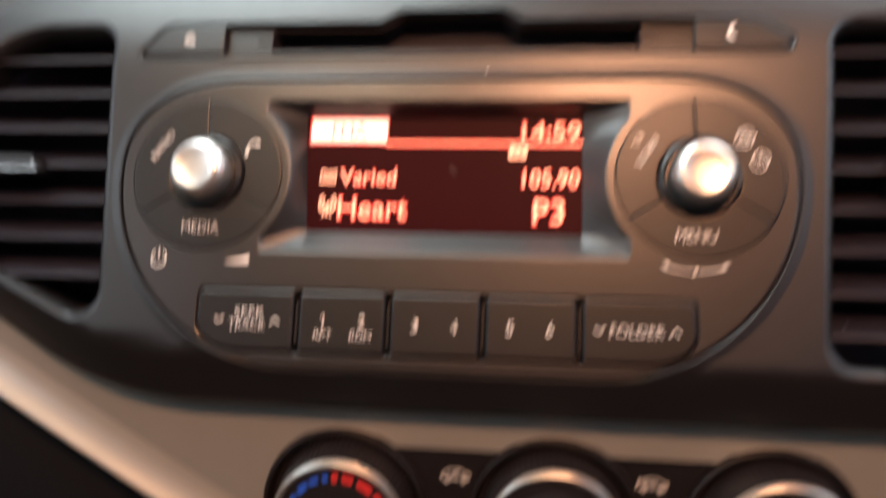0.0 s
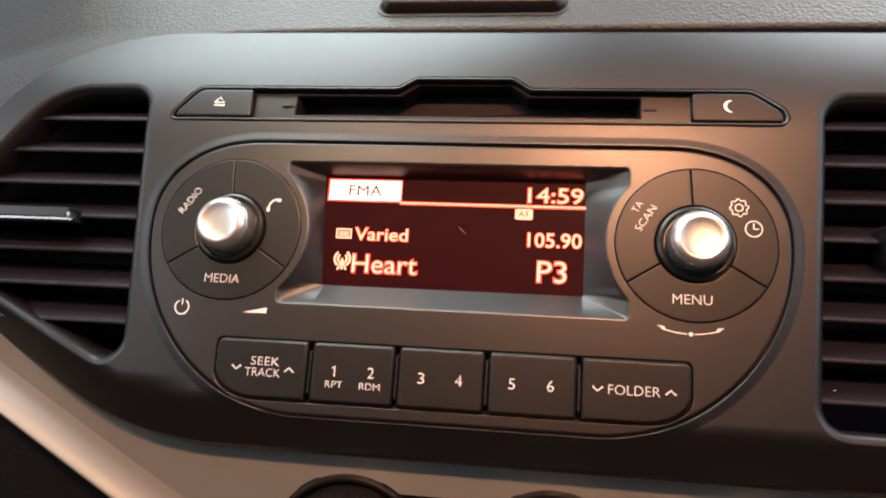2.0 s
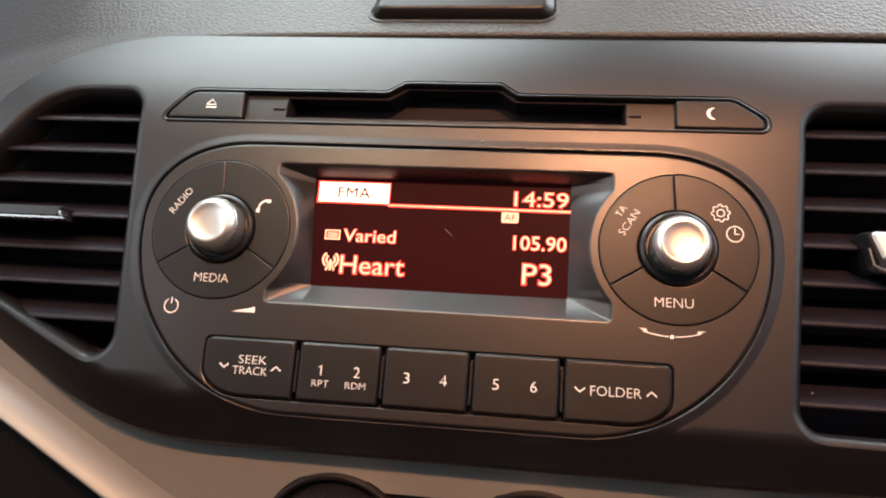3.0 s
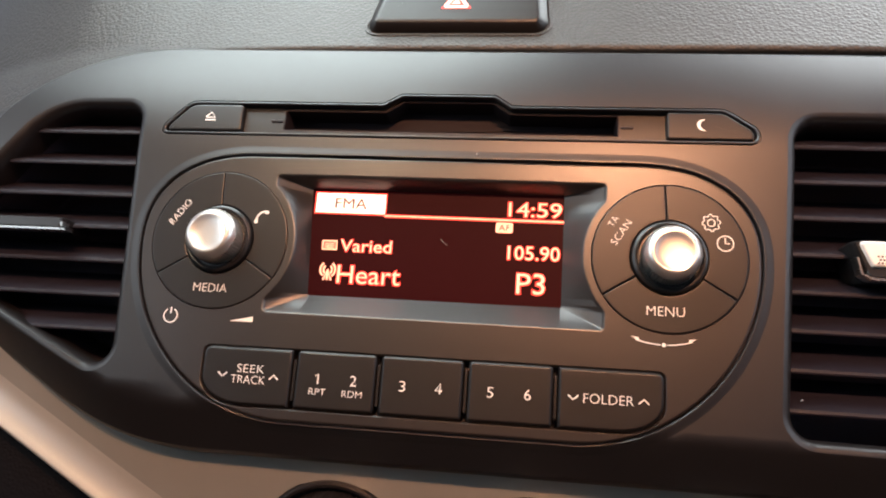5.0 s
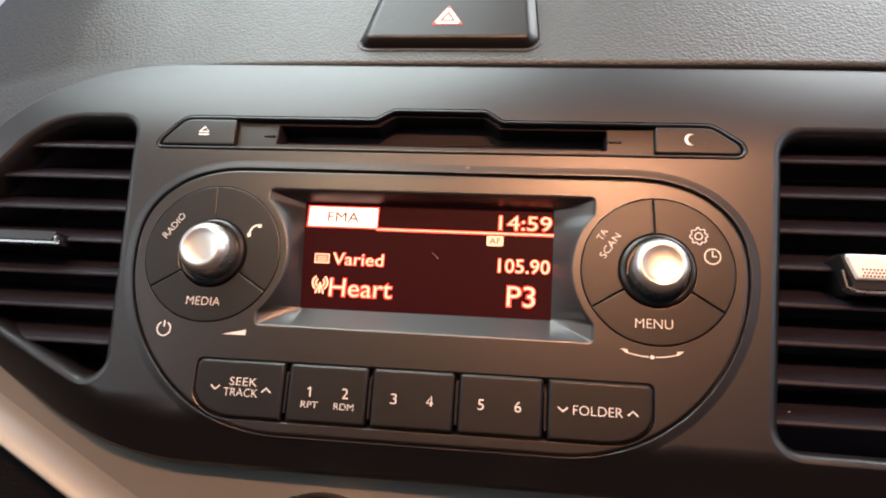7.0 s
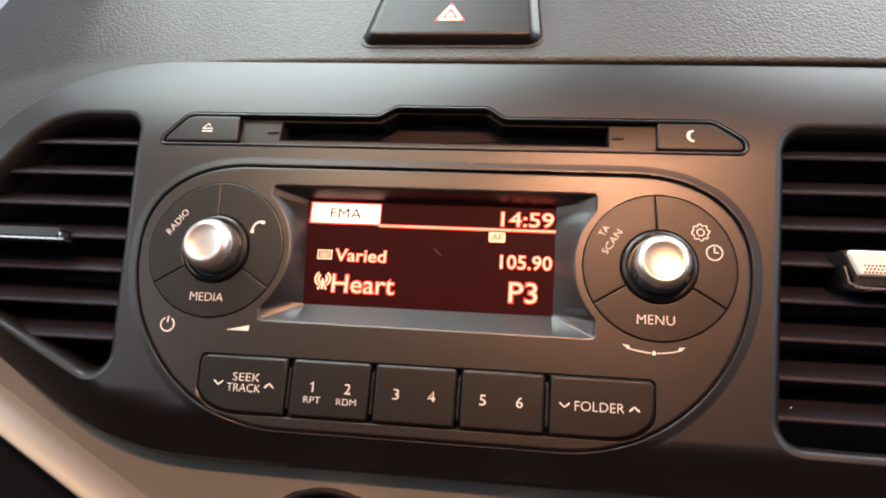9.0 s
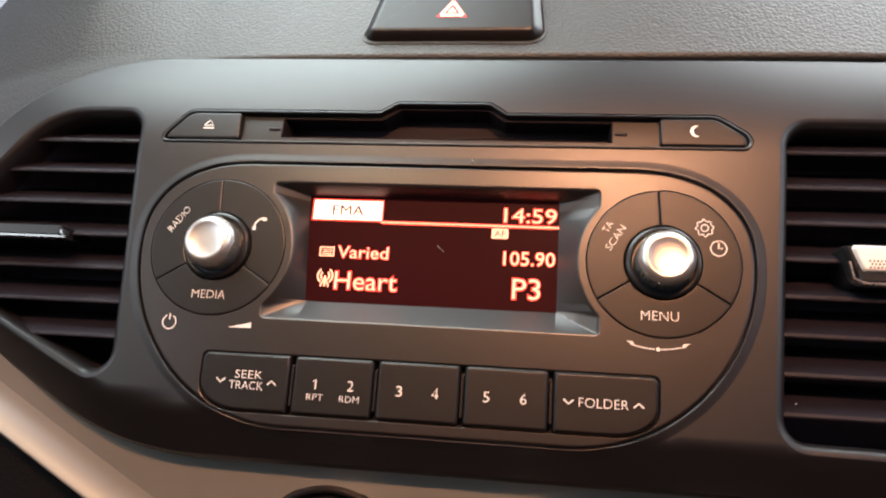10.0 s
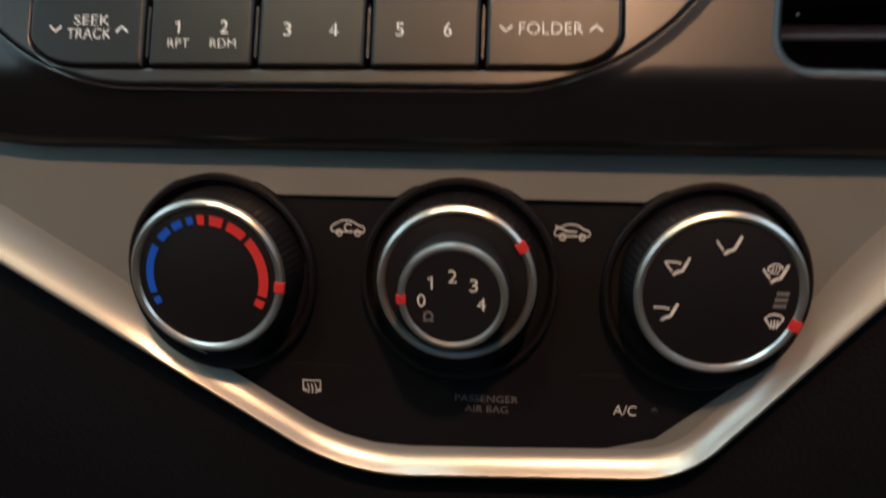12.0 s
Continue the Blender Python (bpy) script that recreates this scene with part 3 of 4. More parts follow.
# marks printed on the faceplate
pz = -0.0868
part("power_mark", flat([stroke(arc(pz, 0.0322, 0.0025, 118, 422, 24), 0.00045), stroke([(pz, 0.0330), (pz, 0.0352)], 0.0005)], on_face, INK), PRINT, radio)
part("volume_mark", flat([[Vector(p) for p in ((-0.0646, 0.0314), (-0.0561, 0.0314), (-0.0561, 0.0334))]], on_face, INK), PRINT, radio)
swing = arc(0.0837, 0.0609, 0.0293, 252, 268, 8), arc(0.0837, 0.0609, 0.0293, 272, 288, 8)
tips = [[Vector(p) for p in ((0.0733, 0.0340), (0.0760, 0.0325), (0.0757, 0.0338))], [Vector(p) for p in ((0.0941, 0.0340), (0.0914, 0.0325), (0.0917, 0.0338))]]
part("turn_mark", flat([stroke(s, 0.00035) for s in swing] + [circle(0.0837, 0.0316, 0.0007, 16)] + tips, on_face, INK), PRINT, radio)

# row of preset buttons
EDGES = (-0.0722, -0.0386, -0.0092, 0.0204, 0.0498, 0.0842)
KEYSET = []
for i in range(5):
    a, b = EDGES[i] + (0.0004 if i else 0.0003), EDGES[i + 1] - (0.0012 if i < 4 else 0.0003)
    if i in (0, 4):
        loop = rounded_row(a, b, 0.0029, 0.0226, -1 if i == 0 else 1)
    else:
        loop = box(a, 0.0029, b, 0.0226, 0.0013)
    name = ("seek_button", "preset_button", "preset_button", "preset_button", "folder_button")[i]
    KEYSET.append(part(name, plate(loop, [(0, -0.0044), (0, -0.0001), (0.0002, 0.0004), (0.0006, 0.0008), (0.0010, 0.0010)], on_face), BUTTON, radio))
    if i < 4:
        d = EDGES[i + 1] - 0.0004
        part("divider", plate(box(d - 0.00055, 0.0055, d + 0.00055, 0.0195, 0.0005), [(0, -0.004), (0, -0.0002), (0.0002, 0.0)], on_face), BUTTON, radio)
def one(u, v, s=1.0):
    return [stroke([(u - 0.0008 * s, v + 0.0009 * s), (u + 0.0002 * s, v + 0.0016 * s), (u + 0.0002 * s, v - 0.0017 * s)], 0.00045 * s)]


def four(u, v):
    return [stroke([(u + 0.0004, v - 0.0017), (u + 0.0004, v + 0.0016), (u - 0.0011, v - 0.0007), (u + 0.0011, v - 0.0007)], 0.00052)]


BT = 0.0013


def chevron(u, v, up):
    s = 0.0010 if up else -0.0010
    return stroke([(u - 0.0016, v - s * 0.6), (u, v + s * 0.8), (u + 0.0016, v - s * 0.6)], 0.0005)


part("legend", writing("SEEK", -0.0541, 0.0153, 0.0028, on_face, BT, bold=-0.012, width=0.0098), PRINT, KEYSET[0])
part("legend", writing("TRACK", -0.0547, 0.0116, 0.0028, on_face, BT, bold=-0.012, width=0.0122), PRINT, KEYSET[0])
part("arrows", flat([chevron(-0.0640, 0.0130, False), chevron(-0.0456, 0.0127, True)], on_face, BT), PRINT, KEYSET[0])
for (u, text), key in zip(((-0.0302, "1"), (-0.0178, "2"), (-0.0010, "3"), (0.0113, "4"), (0.0283, "5"), (0.0405, "6")), (1, 1, 2, 2, 3, 3)):
    v = 0.0128 if key > 1 else 0.0134
    part("digit", flat(one(u, v), on_face, BT) if text == "1" else flat(four(u, v), on_face, BT) if text == "4" else writing(text, u, v, 0.0035, on_face, BT, width=0.0021, bold=-0.006), PRINT, KEYSET[key])
part("legend", writing("RPT", -0.0299, 0.0091, 0.0022, on_face, BT, bold=-0.012, width=0.0058), PRINT, KEYSET[1])
part("legend", writing("RDM", -0.0179, 0.0090, 0.0022, on_face, BT, bold=-0.012, width=0.0068), PRINT, KEYSET[1])
part("legend", writing("FOLDER", 0.0663, 0.0130, 0.0031, on_face, BT, bold=-0.012, width=0.0158), PRINT, KEYSET[4])
part("arrows", flat([chevron(0.0551, 0.0131, False), chevron(0.0774, 0.0129, True)], on_face, BT), PRINT, KEYSET[4])

# disc slot with its two keys at the ends
SLOT = fillet([(X0 - 0.0620, 0.1050, 0.0006), (X0 + 0.0625, 0.1050, 0.0006), (X0 + 0.0625, 0.1138, 0.0006), (X0 + 0.0235, 0.1138, 0.001),
               (X0 + 0.0172, 0.1186, 0.002), (X0 - 0.0164, 0.1186, 0.002), (X0 - 0.0230, 0.1138, 0.001), (X0 - 0.0620, 0.1138, 0.0006)])
part("slot_tray", sheet(offset(SLOT_LOOP, -0.0006), [SLOT], lambda u, v, h=0.0: on_fascia(u, v, h - 0.0026)), BUTTON, radio, "grey-brown sunken slot tray")
part("disc_slot", plate(SLOT, [(0, -0.0026), (0.0004, -0.0029), (0.0006, -0.0050), (0.0008, -0.0120)], on_fascia), SLOT_GREY, radio, "dark disc slot")
for s, u in ((1, X0 + 0.0630), (-1, X0 - 0.0625)):
    part("slot_end", plate(box(min(u, u + s * 0.0045), 0.1082, max(u, u + s * 0.0045), 0.1094, 0.0003), [(0, -0.0025), (0.0003, -0.0020)], on_fascia), SLAT, radio, "small worn end of the disc slot")
KEY_EDGE = [(0, -0.006), (0, -0.0006), (0.0003, 0.0), (0.0008, 0.0002)]
eject = part("eject_key", plate(fillet([(X0 - 0.1068, 0.1033, 0.0016), (X0 - 0.0774, 0.1033, 0.0012), (X0 - 0.0780, 0.1146, 0.0012), (X0 - 0.0986, 0.1146, 0.006), (X0 - 0.1062, 0.1056, 0.003)]), KEY_EDGE, on_fascia), BUTTON, radio)
part("eject_icon", flat([stroke([(-0.0858, 0.1088), (-0.0839, 0.1110), (-0.0820, 0.1088), (-0.0858, 0.1088)], 0.00045), box(-0.0860, 0.1074, -0.0818, 0.1079)], on_fascia, INK), PRINT, eject)
night = part("night_key", plate(fillet([(X0 + 0.0788, 0.1036, 0.0012), (X0 + 0.1083, 0.1036, 0.003), (X0 + 0.1080, 0.1072, 0.004), (X0 + 0.0982, 0.1144, 0.006), (X0 + 0.0788, 0.1144, 0.0012)]), KEY_EDGE, on_fascia), BUTTON, radio)
moon = [Vector(p) for p in arc(0.0975, 0.1092, 0.0023, 80, 280, 14)] + [Vector(p) for p in arc(0.0985, 0.1092, 0.0021, 262, 98, 14)]
part("moon_icon", flat([moon], on_fascia, INK), PRINT, night)


# ---- air vents ----
def blade(u0, u1, v, depth, where_y, tilt, thick=0.0016):
    """A vent slat: a thin aerofoil with a rounded front edge."""
    bm = bmesh.new()
    profile = [(0.0, 0.0), (0.0003, 0.45), (0.0011, 0.5), (0.5 * depth, 0.6), (depth, 0.25), (depth, -0.25), (0.5 * depth, -0.6), (0.0011, -0.5), (0.0003, -0.45)]
    rings = []
    for u in (u0, u1):
        rings.append([bm.verts.new((u, where_y + a * math.cos(tilt) , v + b * thick + a * math.sin(tilt))) for a, b in profile])
    n = len(profile)
    for i in range(n):
        bm.faces.new((rings[0][i], rings[0][(i + 1) % n], rings[1][(i + 1) % n], rings[1][i]))
    bm.faces.new(rings[0][::-1])
    bm.faces.new(rings[1])
    return bm


def air_vent(loop, rows, tab, tilt, label, tab_label):
    us = [p.x for p in loop]
    u0, u1 = min(us) - 0.003, max(us) + 0.003
    vs = [p.y for p in loop]
    mid = (0.5 * (u0 + u1), 0.03, min(vs))
    vent = thing("air_vent", mid, label, "air vent", group="air vents of the fascia")
    part("duct", plate(offset(loop, -0.0015), [(0, -0.012), (0.001, -0.045), (0.002, -0.046)], on_fascia), DUCT, vent)
    first = None
    for v in rows:
        depth0 = fascia_depth(0.5 * (u0 + u1), 0.06) + 0.0045
        if first is None:
            first = part("slat", blade(u0, u1, 0.0, 0.022, depth0, tilt), SLAT, vent)
            data, ob = first.data, first
        else:
            ob = new("slat", data)
            ob.parent = vent
        ob.location = (0, 0, v)
    ta, tb, tz, th, slant = tab
    low, high = tz - th / 2, tz + th / 2
    body = fillet([(ta + slant, low, 0.0022), (tb, low, 0.002), (tb, high, 0.002), (ta, high, 0.0012)])
    knob = part("tab", plate(body, [(0, -0.016), (0, -0.002), (0.0004, 0.0010), (0.0009, 0.0018)], on_face), GLOSS, vent, tab_label)
    edge = [(ta + 0.35 * slant, high - 0.45 * th), (ta + 0.60 * slant, low + 0.0016), (ta + slant + 0.0006, low + 0.0003), (ta + slant + 0.0030, low - 0.0001), (tb, low - 0.0001)]
    part("chrome_strip", plate(dense(stroke(edge, 0.0013), 0.003), [(0, -0.002), (0, 0.0014), (0.0003, 0.0020)], on_face), CHROME, knob, "chrome strip")
    return vent, knob


vent_a, tab_a = air_vent(VENT_A, [0.1035 - 0.0129 * i for i in range(7)], (-0.1348, -0.180, 0.0645, 0.0050, 0.0), 0.52,
                         "dark slatted plastic air vent with a slanted outline in the fascia", "black tab with a chrome strip")
vent_b, tab_b = air_vent(VENT_B, [0.1036 - 0.0129 * i for i in range(8)], (0.1424, 0.1800, 0.0628, 0.0130, 0.0045), 0.56,
                         "dark slatted upright plastic air vent with chrome-faced tab", "black tab with a chrome face and grip mesh")
part("chrome_face", plate(fillet([(0.1478, 0.0598, 0.0012), (0.1795, 0.0598, 0.0012), (0.1795, 0.0688, 0.0012), (0.1442, 0.0688, 0.0012)]), [(0, 0.0012), (0.0003, 0.0028), (0.0007, 0.0033), (0.0009, 0.0034)], on_face), TAB_FACE, tab_b, "bright silver face")
bm = bmesh.new()
for i in range(26):
    for j in range(3):
        plate(circle(0.1496 + 0.00115 * i + 0.00055 * (j % 2), 0.0612 + 0.0011 * j, 0.00036, 6), [(0, 0.0034), (0.0001, 0.0037)], on_face, bm=bm)
tagged(part("grip_mesh", bm, BLACK, tab_b, "black dotted grip"), kind="stuff")

# ---- hazard switch on the dashboard skin ----
hz = thing("hazard_switch", (0.006, 0.02, 0.152), "gloss black hazard warning switch with a red triangle", "switch")
HZ = fillet([(-0.0312, 0.1528, 0.0045), (0.0430, 0.1528, 0.0060), (0.0392, 0.1960, 0.010), (-0.0222, 0.1960, 0.010)])


def on_switch(u, v, h=0.0):
    p = on_pad(u, 0.1535, h)
    return Vector((u, p.y + 0.22 * (v - 0.1535), v))


part("bezel", plate(offset(HZ, -0.0018), [(-0.0004, -0.0010), (-0.0002, -0.0008), (0, 0.0003), (0.0004, 0.0006), (0.0012, 0.0006), (0.0016, 0.0), (0.0018, -0.0012), (0.0030, -0.0014)], on_pad), PAD, hz, "grey moulded surround")
key = part("key", plate(HZ, [(0.0002, -0.020), (0.0002, 0.0003), (0.0005, 0.0009), (0.0030, 0.0033), (0.0036, 0.0037), (0.0046, 0.0039)], on_switch), BUTTON, hz)


def triangle(u, v, r):
    return [(u + r * math.cos(radians(a)) * 1.15, v + r * math.sin(radians(a)) * 1.05) for a in (90, 210, 330, 90)]


tri, tin = triangle(0.0056, 0.1660, 0.0046), triangle(0.0056, 0.1660, 0.0018)
part("triangle_fringe", flat([[Vector(p) for p in triangle(0.0056, 0.1660, 0.0062)[:3]]], on_switch, 0.0040), HALO, key, "red lit fringe")
part("triangle", flat([stroke([tri[i], tri[i + 1]], 0.0014) for i in range(3)] + [[Vector(p) for p in tin[:3]]], on_switch, 0.0042), HAZARD, key, "pale red lit triangle")

# ---- heater panel and knobs ----
heater = thing("climate_control", (KNOBS[1], 0.05, -0.098), "black climate control with three silver-ringed knobs and white symbols", "heater controls")
part("panel", plate(PANEL, [(-0.001, -0.012), (-0.001, -0.0016), (0.0, -0.0012), (0.0008, -0.0014)], on_heater), BLACK, heater)
for c in WELLS:
    bm = turned([(0.0284, -0.0016), (0.0284, 0.0016), (0.0278, 0.0024), (0.0268, 0.0022), (0.0255, -0.0008)], on_heater, c, -0.0492)
    part("knob_well", bm, BLACK, heater)


def car_icon(u, v, inside):
    body = [(-0.0047, -0.0010), (-0.0050, -0.0002), (-0.0046, 0.0006), (-0.0034, 0.0013), (-0.0016, 0.0021), (0.0004, 0.0022), (0.0020, 0.0016), (0.0032, 0.0008), (0.0046, 0.0004), (0.0050, -0.0004), (0.0046, -0.0011), (-0.0047, -0.0010)]
    loops = [stroke([(u + a, v + b) for a, b in body], 0.0004)]
    loops += ring_strokes(u - 0.0026, v - 0.0013, 0.0008, 0.0004) + ring_strokes(u + 0.0028, v - 0.0013, 0.0008, 0.0004)
    if inside:
        loops += [stroke(arc(u + 0.0002, v + 0.0002, 0.0011, 40, 320, 12), 0.0004)]
    else:
        loops += [stroke([(u - 0.0048, v + 0.0016), (u - 0.0012, v + 0.0002), (u + 0.0014, v + 0.0002)], 0.0005)]
    return loops


ON = -0.0008
part("recirculation_icon", flat(car_icon(0.0110, -0.0355, True), on_heater, ON), PRINT, heater)
part("fresh_air_icon", flat(car_icon(0.0750, -0.0351, False), on_heater, ON), PRINT, heater)
du, dv = -0.0017, -0.0828
part("defrost_icon", flat([stroke([(du - 0.0014, dv - 0.0016), (du - 0.0027, dv - 0.0014), (du - 0.0027, dv + 0.0018), (du + 0.0027, dv + 0.0018), (du + 0.0027, dv - 0.0014), (du + 0.0014, dv - 0.0016)], 0.0005)]
                          + [stroke([(du + k * 0.0012, dv - 0.0022), (du + k * 0.0012 + 0.0003, dv - 0.0008), (du + k * 0.0012 - 0.0002, dv + 0.0008)], 0.0004) for k in (-1, 0, 1)]
                          + [stroke([(du - 0.0024, dv - 0.0010), (du - 0.0018, dv - 0.0010)], 0.0005), stroke([(du + 0.0018, dv - 0.0010), (du + 0.0024, dv - 0.0010)], 0.0005)], on_heater, ON), PRINT, heater)
part("cooling_legend", writing("A/C", 0.0930, -0.0858, 0.0030, on_heater, ON, width=0.0068), PRINT, heater)
part("cooling_lamp", turned([(0.0011, -0.0016), (0.0010, -0.0008), (0.0006, -0.0005)], on_heater, 0.1016, -0.0858, n=20), GLOSS, heater)
part("airbag_legend", writing("PASSENGER", 0.0520, -0.0842, 0.0021, on_heater, ON, width=0.0190), DIM, heater, "dim grey warning legend")
part("airbag_legend", writing("AIR BAG", 0.0520, -0.0874, 0.0021, on_heater, ON, width=0.0130), DIM, heater, "dim grey warning legend")
for a, b in ((-0.0088, 0.0080), (0.0790, 0.1080)):
    part("rocker_key", plate(box(a, -0.0935 if a < 0 else -0.0940, b, -0.0755, 0.0015) if a > 0 else box(-0.0090, -0.0885, 0.0120, -0.0760, 0.0015),
                             [(0, -0.003), (0, -0.00138), (0.0003, -0.00128)], on_heater), BLACK, heater)


def seat_figure(u, v, feet, face, glass):
    """A seat as plain bent bars, with the ways of the air."""
    loops = [stroke([(u - 0.0012, v - 0.0020), (u - 0.0002, v - 0.0013), (u + 0.0010, v - 0.0009), (u + 0.0016, v + 0.0004), (u + 0.0022, v + 0.0016)], 0.0009),
             stroke([(u - 0.0014, v - 0.0022), (u - 0.0005, v - 0.0012)], 0.0006), circle(u + 0.0024, v + 0.0022, 0.0005, 10)]
    if feet:
        loops.append(stroke([(u - 0.0036, v + 0.0014), (u - 0.0026, v + 0.0000), (u - 0.0016, v - 0.0012)], 0.0005))
    if face:
        loops.append(stroke([(u - 0.0036, v + 0.0014), (u - 0.0010, v + 0.0014), (u + 0.0006, v + 0.0010)], 0.0005))
    if glass:
        loops += [stroke(arc(u - 0.0006, v + 0.0006, 0.0021, 25, 155, 10), 0.0005), stroke([(u - 0.0026, v + 0.0014), (u - 0.0014, v + 0.0004), (u + 0.0004, v + 0.0004)], 0.0004)]
        loops += [stroke([(u - 0.0012 + 0.0008 * k, v + 0.0008), (u - 0.0012 + 0.0008 * k, v + 0.0020)], 0.0003) for k in range(3)]
    return loops


def heater_knob(c, name, label, height=0.0140, radius=0.0221, marker=None):
    where = knob_plane(c, -0.0467)
    knob = part(name, turned([(radius + 0.0016, -0.0010), (radius + 0.0012, 0.004), (radius - 0.0002, height - 0.0016), (radius - 0.0006, height - 0.0012)], where, n=288, knurl=0.0004, knurl_rows=(1, 2)),
                BLACK, heater, label)
    ring = [(radius - 0.0002, height - 0.0024), (radius, height - 0.0014), (radius - 0.0003, height - 0.0004), (radius - 0.0011, height + 0.0001), (radius - 0.0020, height - 0.0002), (radius - 0.0025, height - 0.0010)]
    part("ring", turned_open(ring, where), RING, knob, "bright silver ring")
    part("dial", turned([(radius - 0.0020, height - 0.0030), (radius - 0.0023, height - 0.0010), (radius - 0.0030, height - 0.0008)], where), BLACK, knob)
    if marker is not None:
        a = radians(marker)
        p = stroke([((radius - 0.0026) * math.cos(a), (radius - 0.0026) * math.sin(a)), ((radius + 0.0002) * math.cos(a), (radius + 0.0002) * math.sin(a))], 0.0030)
        part("marker", plate(dense(p), [(0, height - 0.0012), (0, height + 0.0002), (0.0003, height + 0.0003)], where), RED, knob, "red marker")
    return knob, where, height - 0.0006


def turned_open(profile, where, n=96):
    bm = bmesh.new()
    rings = [[bm.verts.new(where(r * math.cos(2 * math.pi * i / n), r * math.sin(2 * math.pi * i / n), h)) for i in range(n)] for r, h in profile]
    for a, b in zip(rings, rings[1:]):
        for i in range(n):
            bm.faces.new((a[i], a[(i + 1) % n], b[(i + 1) % n], b[i]))
    return bm


knob, where, h = heater_knob(KNOBS[0], "temperature_knob", "round black temperature knob with silver ring and blue to red scale", marker=-6)
dashes = [(202, 209), (148, 197), (126, 140), (111, 122), (99, 106)]
for a, b in dashes:
    part("cold_dash", flat([sector(0, 0, 0.0153, 0.0174, a, b, n=10)], where, h), BLUE, knob, "blue cold mark")
hot = [(88, 95), (70, 83), (46, 65), (-18, 41), (-30, -22)]
for a, b in hot:
    part("hot_dash", flat([sector(0, 0, 0.0150, 0.0177, a, b, n=10)], where, h), RED, knob, "red hot mark")

knob, where, h = heater_knob(KNOBS[1], "fan_knob", "round black knob with a raised fan dial", height=0.0130, radius=0.0218, marker=32)
part("fan_dial", turned([(0.0148, 0.010), (0.0146, 0.0220), (0.0140, 0.0235)], where, n=72), BLACK, knob, "small black fan dial")
part("fan_rim", turned_open([(0.0143, 0.0220), (0.0143, 0.0231), (0.0139, 0.0238), (0.0131, 0.0240), (0.0124, 0.0237), (0.0121, 0.0231)], where), RING, knob, "bright silver rim")
for text, u, v in (("0", -0.0080, -0.0010), ("1", -0.0055, 0.0038), ("2", 0.0000, 0.0056), ("3", 0.0054, 0.0034), ("4", 0.0074, -0.0016)):
    part("digit", flat(one(u, v), where, 0.0238) if text == "1" else writing(text, u, v, 0.0034, where, 0.0238, width=0.0022, bold=-0.006), PRINT, knob)
part("off_icon", flat(ring_strokes(-0.0062, -0.0052, 0.0011, 0.0005) + [stroke([(-0.0076, -0.0064), (-0.0048, -0.0064)], 0.0005)], where, 0.0238), DIM, knob)
part("marker", plate(box(-0.0146, -0.0022, -0.0120, 0.0004, 0.0002), [(0, 0.0225), (0, 0.0239), (0.0002, 0.0240)], where), RED, knob, "red marker")

knob, where, h = heater_knob(KNOBS[2], "airflow_knob", "round black air direction knob with silver ring and seat symbols", radius=0.0222, marker=-22)
for u, v, f, g, w in ((0.0012, 0.0130, True, False, False), (-0.0112, 0.0070, True, True, False), (-0.0132, -0.0055, False, True, False), (0.0135, 0.0058, True, False, True)):
    part("airflow_icon", flat(seat_figure(u, v, f, g, w), where, h), PRINT, knob)
wu, wv = 0.0142, -0.0068
part("windscreen_icon", flat([stroke(arc(wu, wv - 0.0012, 0.0030, 38, 142, 10), 0.0005), stroke([(wu - 0.0023, wv + 0.0006), (wu - 0.0010, wv - 0.0014), (wu + 0.0010, wv - 0.0014), (wu + 0.0023, wv + 0.0006)], 0.0005)]
                             + [stroke([(wu + 0.0008 * k, wv - 0.0022), (wu + 0.0008 * k + 0.0002, wv - 0.0010), (wu + 0.0008 * k, wv + 0.0002)], 0.0004) for k in (-1, 0, 1)], where, h), PRINT, knob)
part("worn_legend", flat([box(0.0134 + 0.0003 * k, -0.0032 + 0.0017 * k, 0.0168 + 0.0002 * k, -0.0022 + 0.0017 * k, 0.0002) for k in range(3)], where, h), DIM, knob, "unreadable worn grey legend")


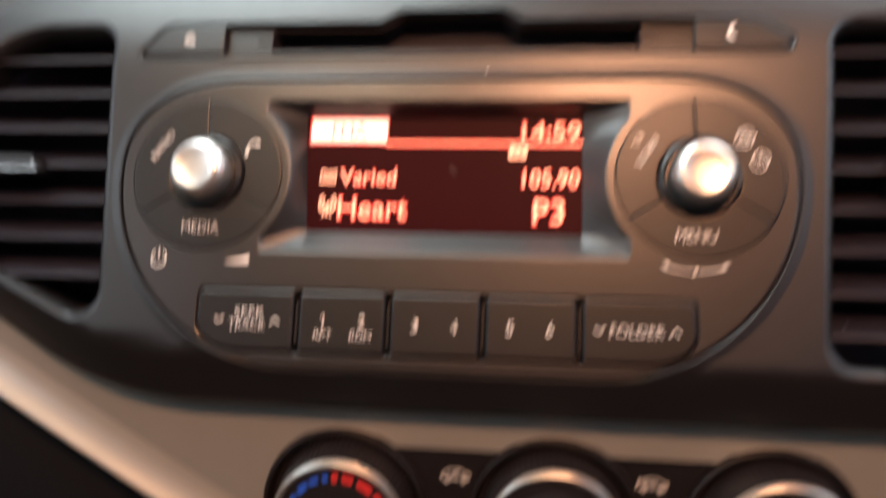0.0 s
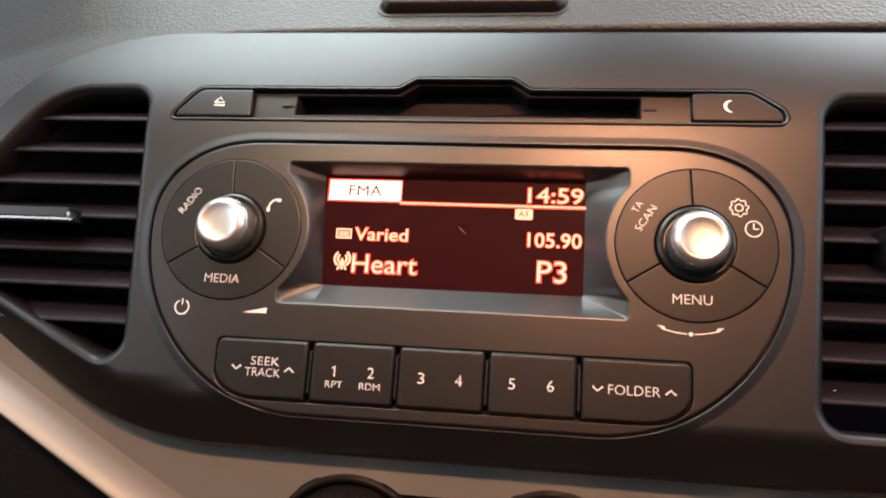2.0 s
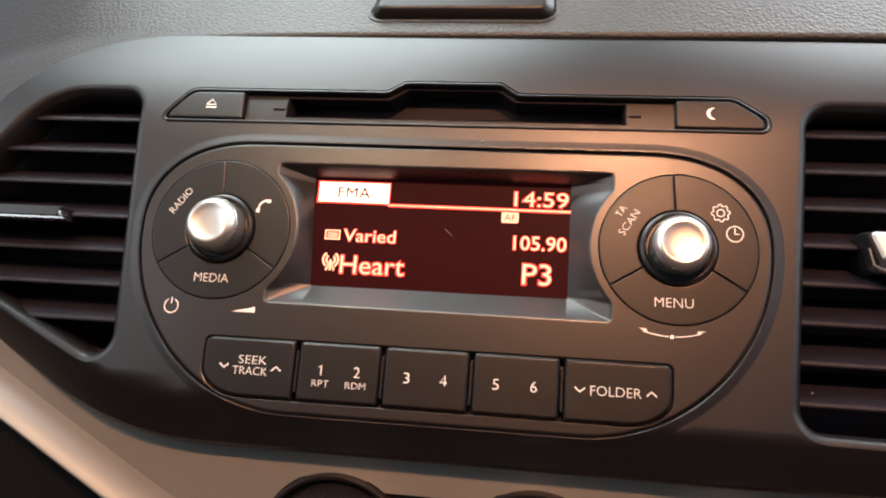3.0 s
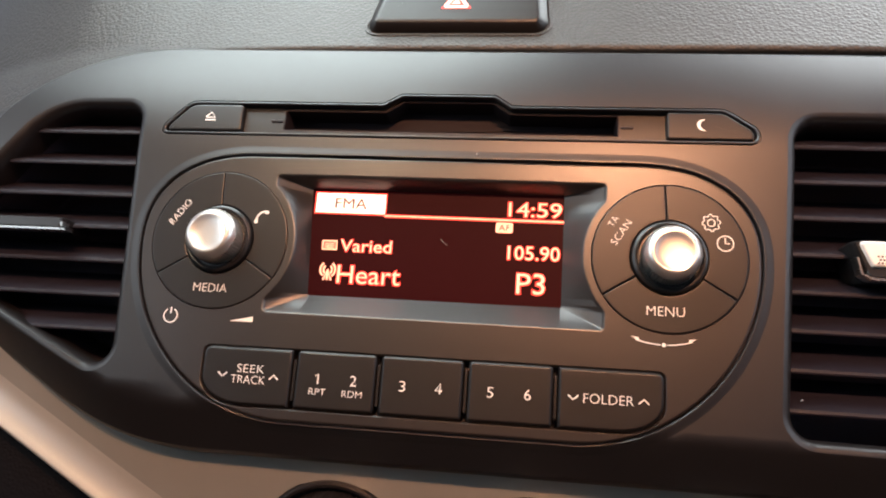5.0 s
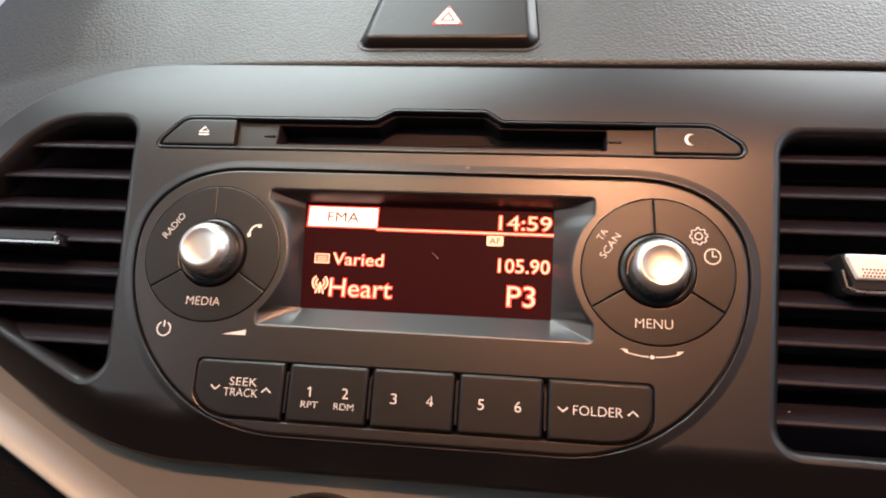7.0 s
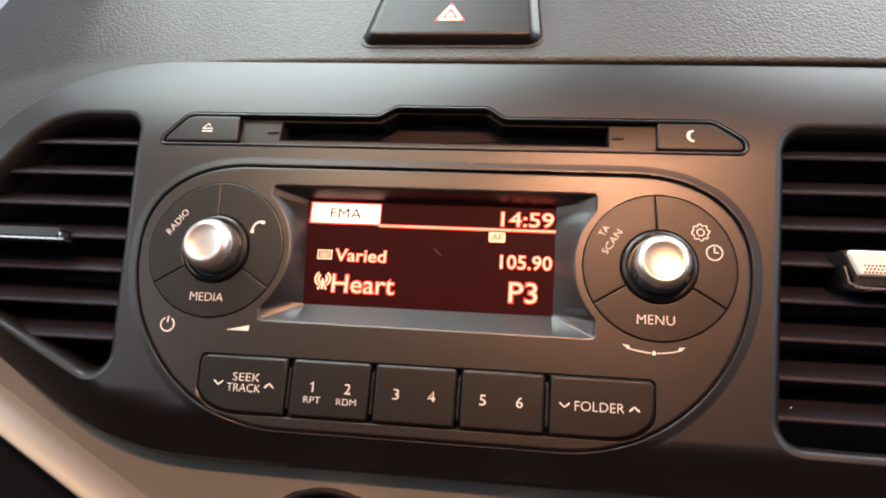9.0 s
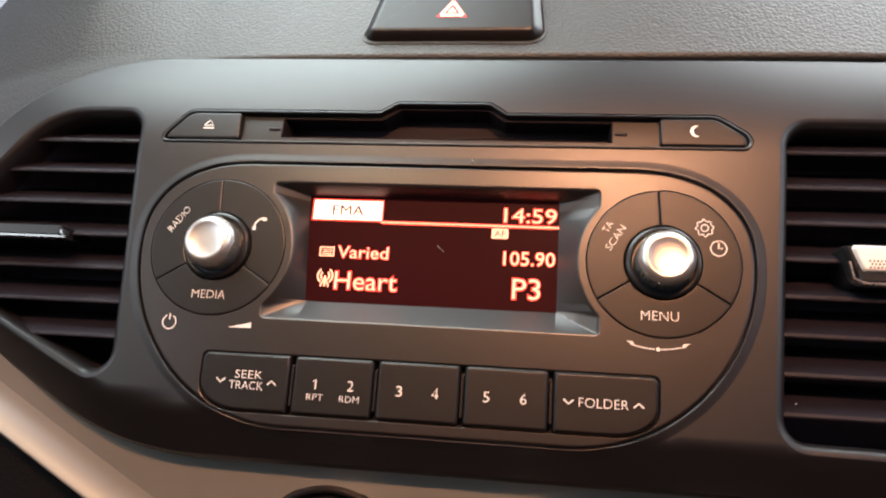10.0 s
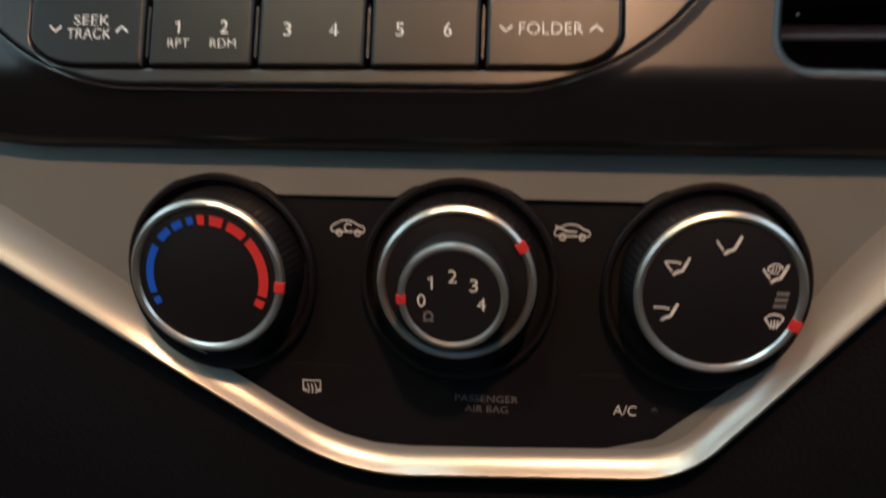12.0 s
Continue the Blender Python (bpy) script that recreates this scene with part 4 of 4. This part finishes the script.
# ---- specks of lint ----
for u, v, where, turn in ((0.1256, 0.0168, on_face, 20), (0.0190, 0.0958, on_fascia, -30)):
    c, k = math.cos(radians(turn)) * 0.0003, math.sin(radians(turn)) * 0.0003
    bm = plate(dense(stroke([(u - c, v - k), (u + 0.0001, v + 0.0001), (u + c, v + k)], 0.0002), 0.01), [(0, 0.0 if where is on_face else 0.0006), (0.00005, 0.0010 if where is on_face else 0.0014)], where)
    tagged(solid("lint_speck", bm, PRINT, where(u, v), "tiny pale speck of lint stuck to the dashboard", "lint"), group="specks of lint")


# ---- plain walls that close the cabin ----
def slab(name, centre, size, mat, label):
    bm = bmesh.new()
    bmesh.ops.create_cube(bm, size=1.0, matrix=Matrix.Diagonal((*size, 1)))
    bmesh.ops.bevel(bm, geom=bm.edges[:], offset=0.01, segments=2, affect="EDGES")
    data = bpy.data.meshes.new(name)
    bm.to_mesh(data)
    bm.free()
    data.materials.append(mat)
    ob = new(name, data)
    ob.location = centre
    return tagged(ob, label, "cabin", kind="structure")


slab("ceiling", (0, -1.27, 0.64), (1.50, 1.76, 0.05), LINER, "pale grey fabric roof lining of the car")
slab("floor", (0, -0.80, -0.62), (1.50, 2.70, 0.05), CARPET, "dark carpet floor of the car")
slab("wall_rear", (0, -2.15, -0.12), (1.50, 0.05, 1.00), CARPET, "dark rear wall of the cabin below the rear window")
slab("wall_front", (0, 0.50, -0.30), (1.50, 0.05, 0.62), CARPET, "dark bulkhead behind the dashboard")
for s, n in ((-1, "wall_west"), (1, "wall_east")):
    slab(n, (s * 0.74, -0.80, -0.22), (0.05, 2.70, 0.78), CARPET, "dark door lining below the side windows")
    slab("trim_" + n[5:], (s * 0.74, -1.75, 0.39), (0.05, 0.80, 0.50), LINER, "pale pillar lining")
def roof_lamp(x):
    lamp = new("roof_lamp")
    lamp.location = (x, -0.49, 0.612)
    for name, size, z, mat in (("frame", (0.16, 0.10, 0.010), 0.0, LINER), ("lens", (0.10, 0.06, 0.006), -0.007, LENS)):
        bm = bmesh.new()
        bmesh.ops.create_cube(bm, size=1.0, matrix=Matrix.Translation((0, 0, z)) @ Matrix.Diagonal((*size, 1)))
        bmesh.ops.bevel(bm, geom=bm.edges[:], offset=0.002, segments=2, affect="EDGES")
        data = bpy.data.meshes.new(name)
        bm.to_mesh(data)
        bm.free()
        data.materials.append(mat)
        new(name, data).parent = lamp
    return tagged(lamp, "unseen small warm roof lamp with a clear lens in a grey frame", "lamp", group="roof lamps")


roof_lamp(0.14)
# made-up fixture for the added passenger-side light, out of view
roof_lamp(-0.20)
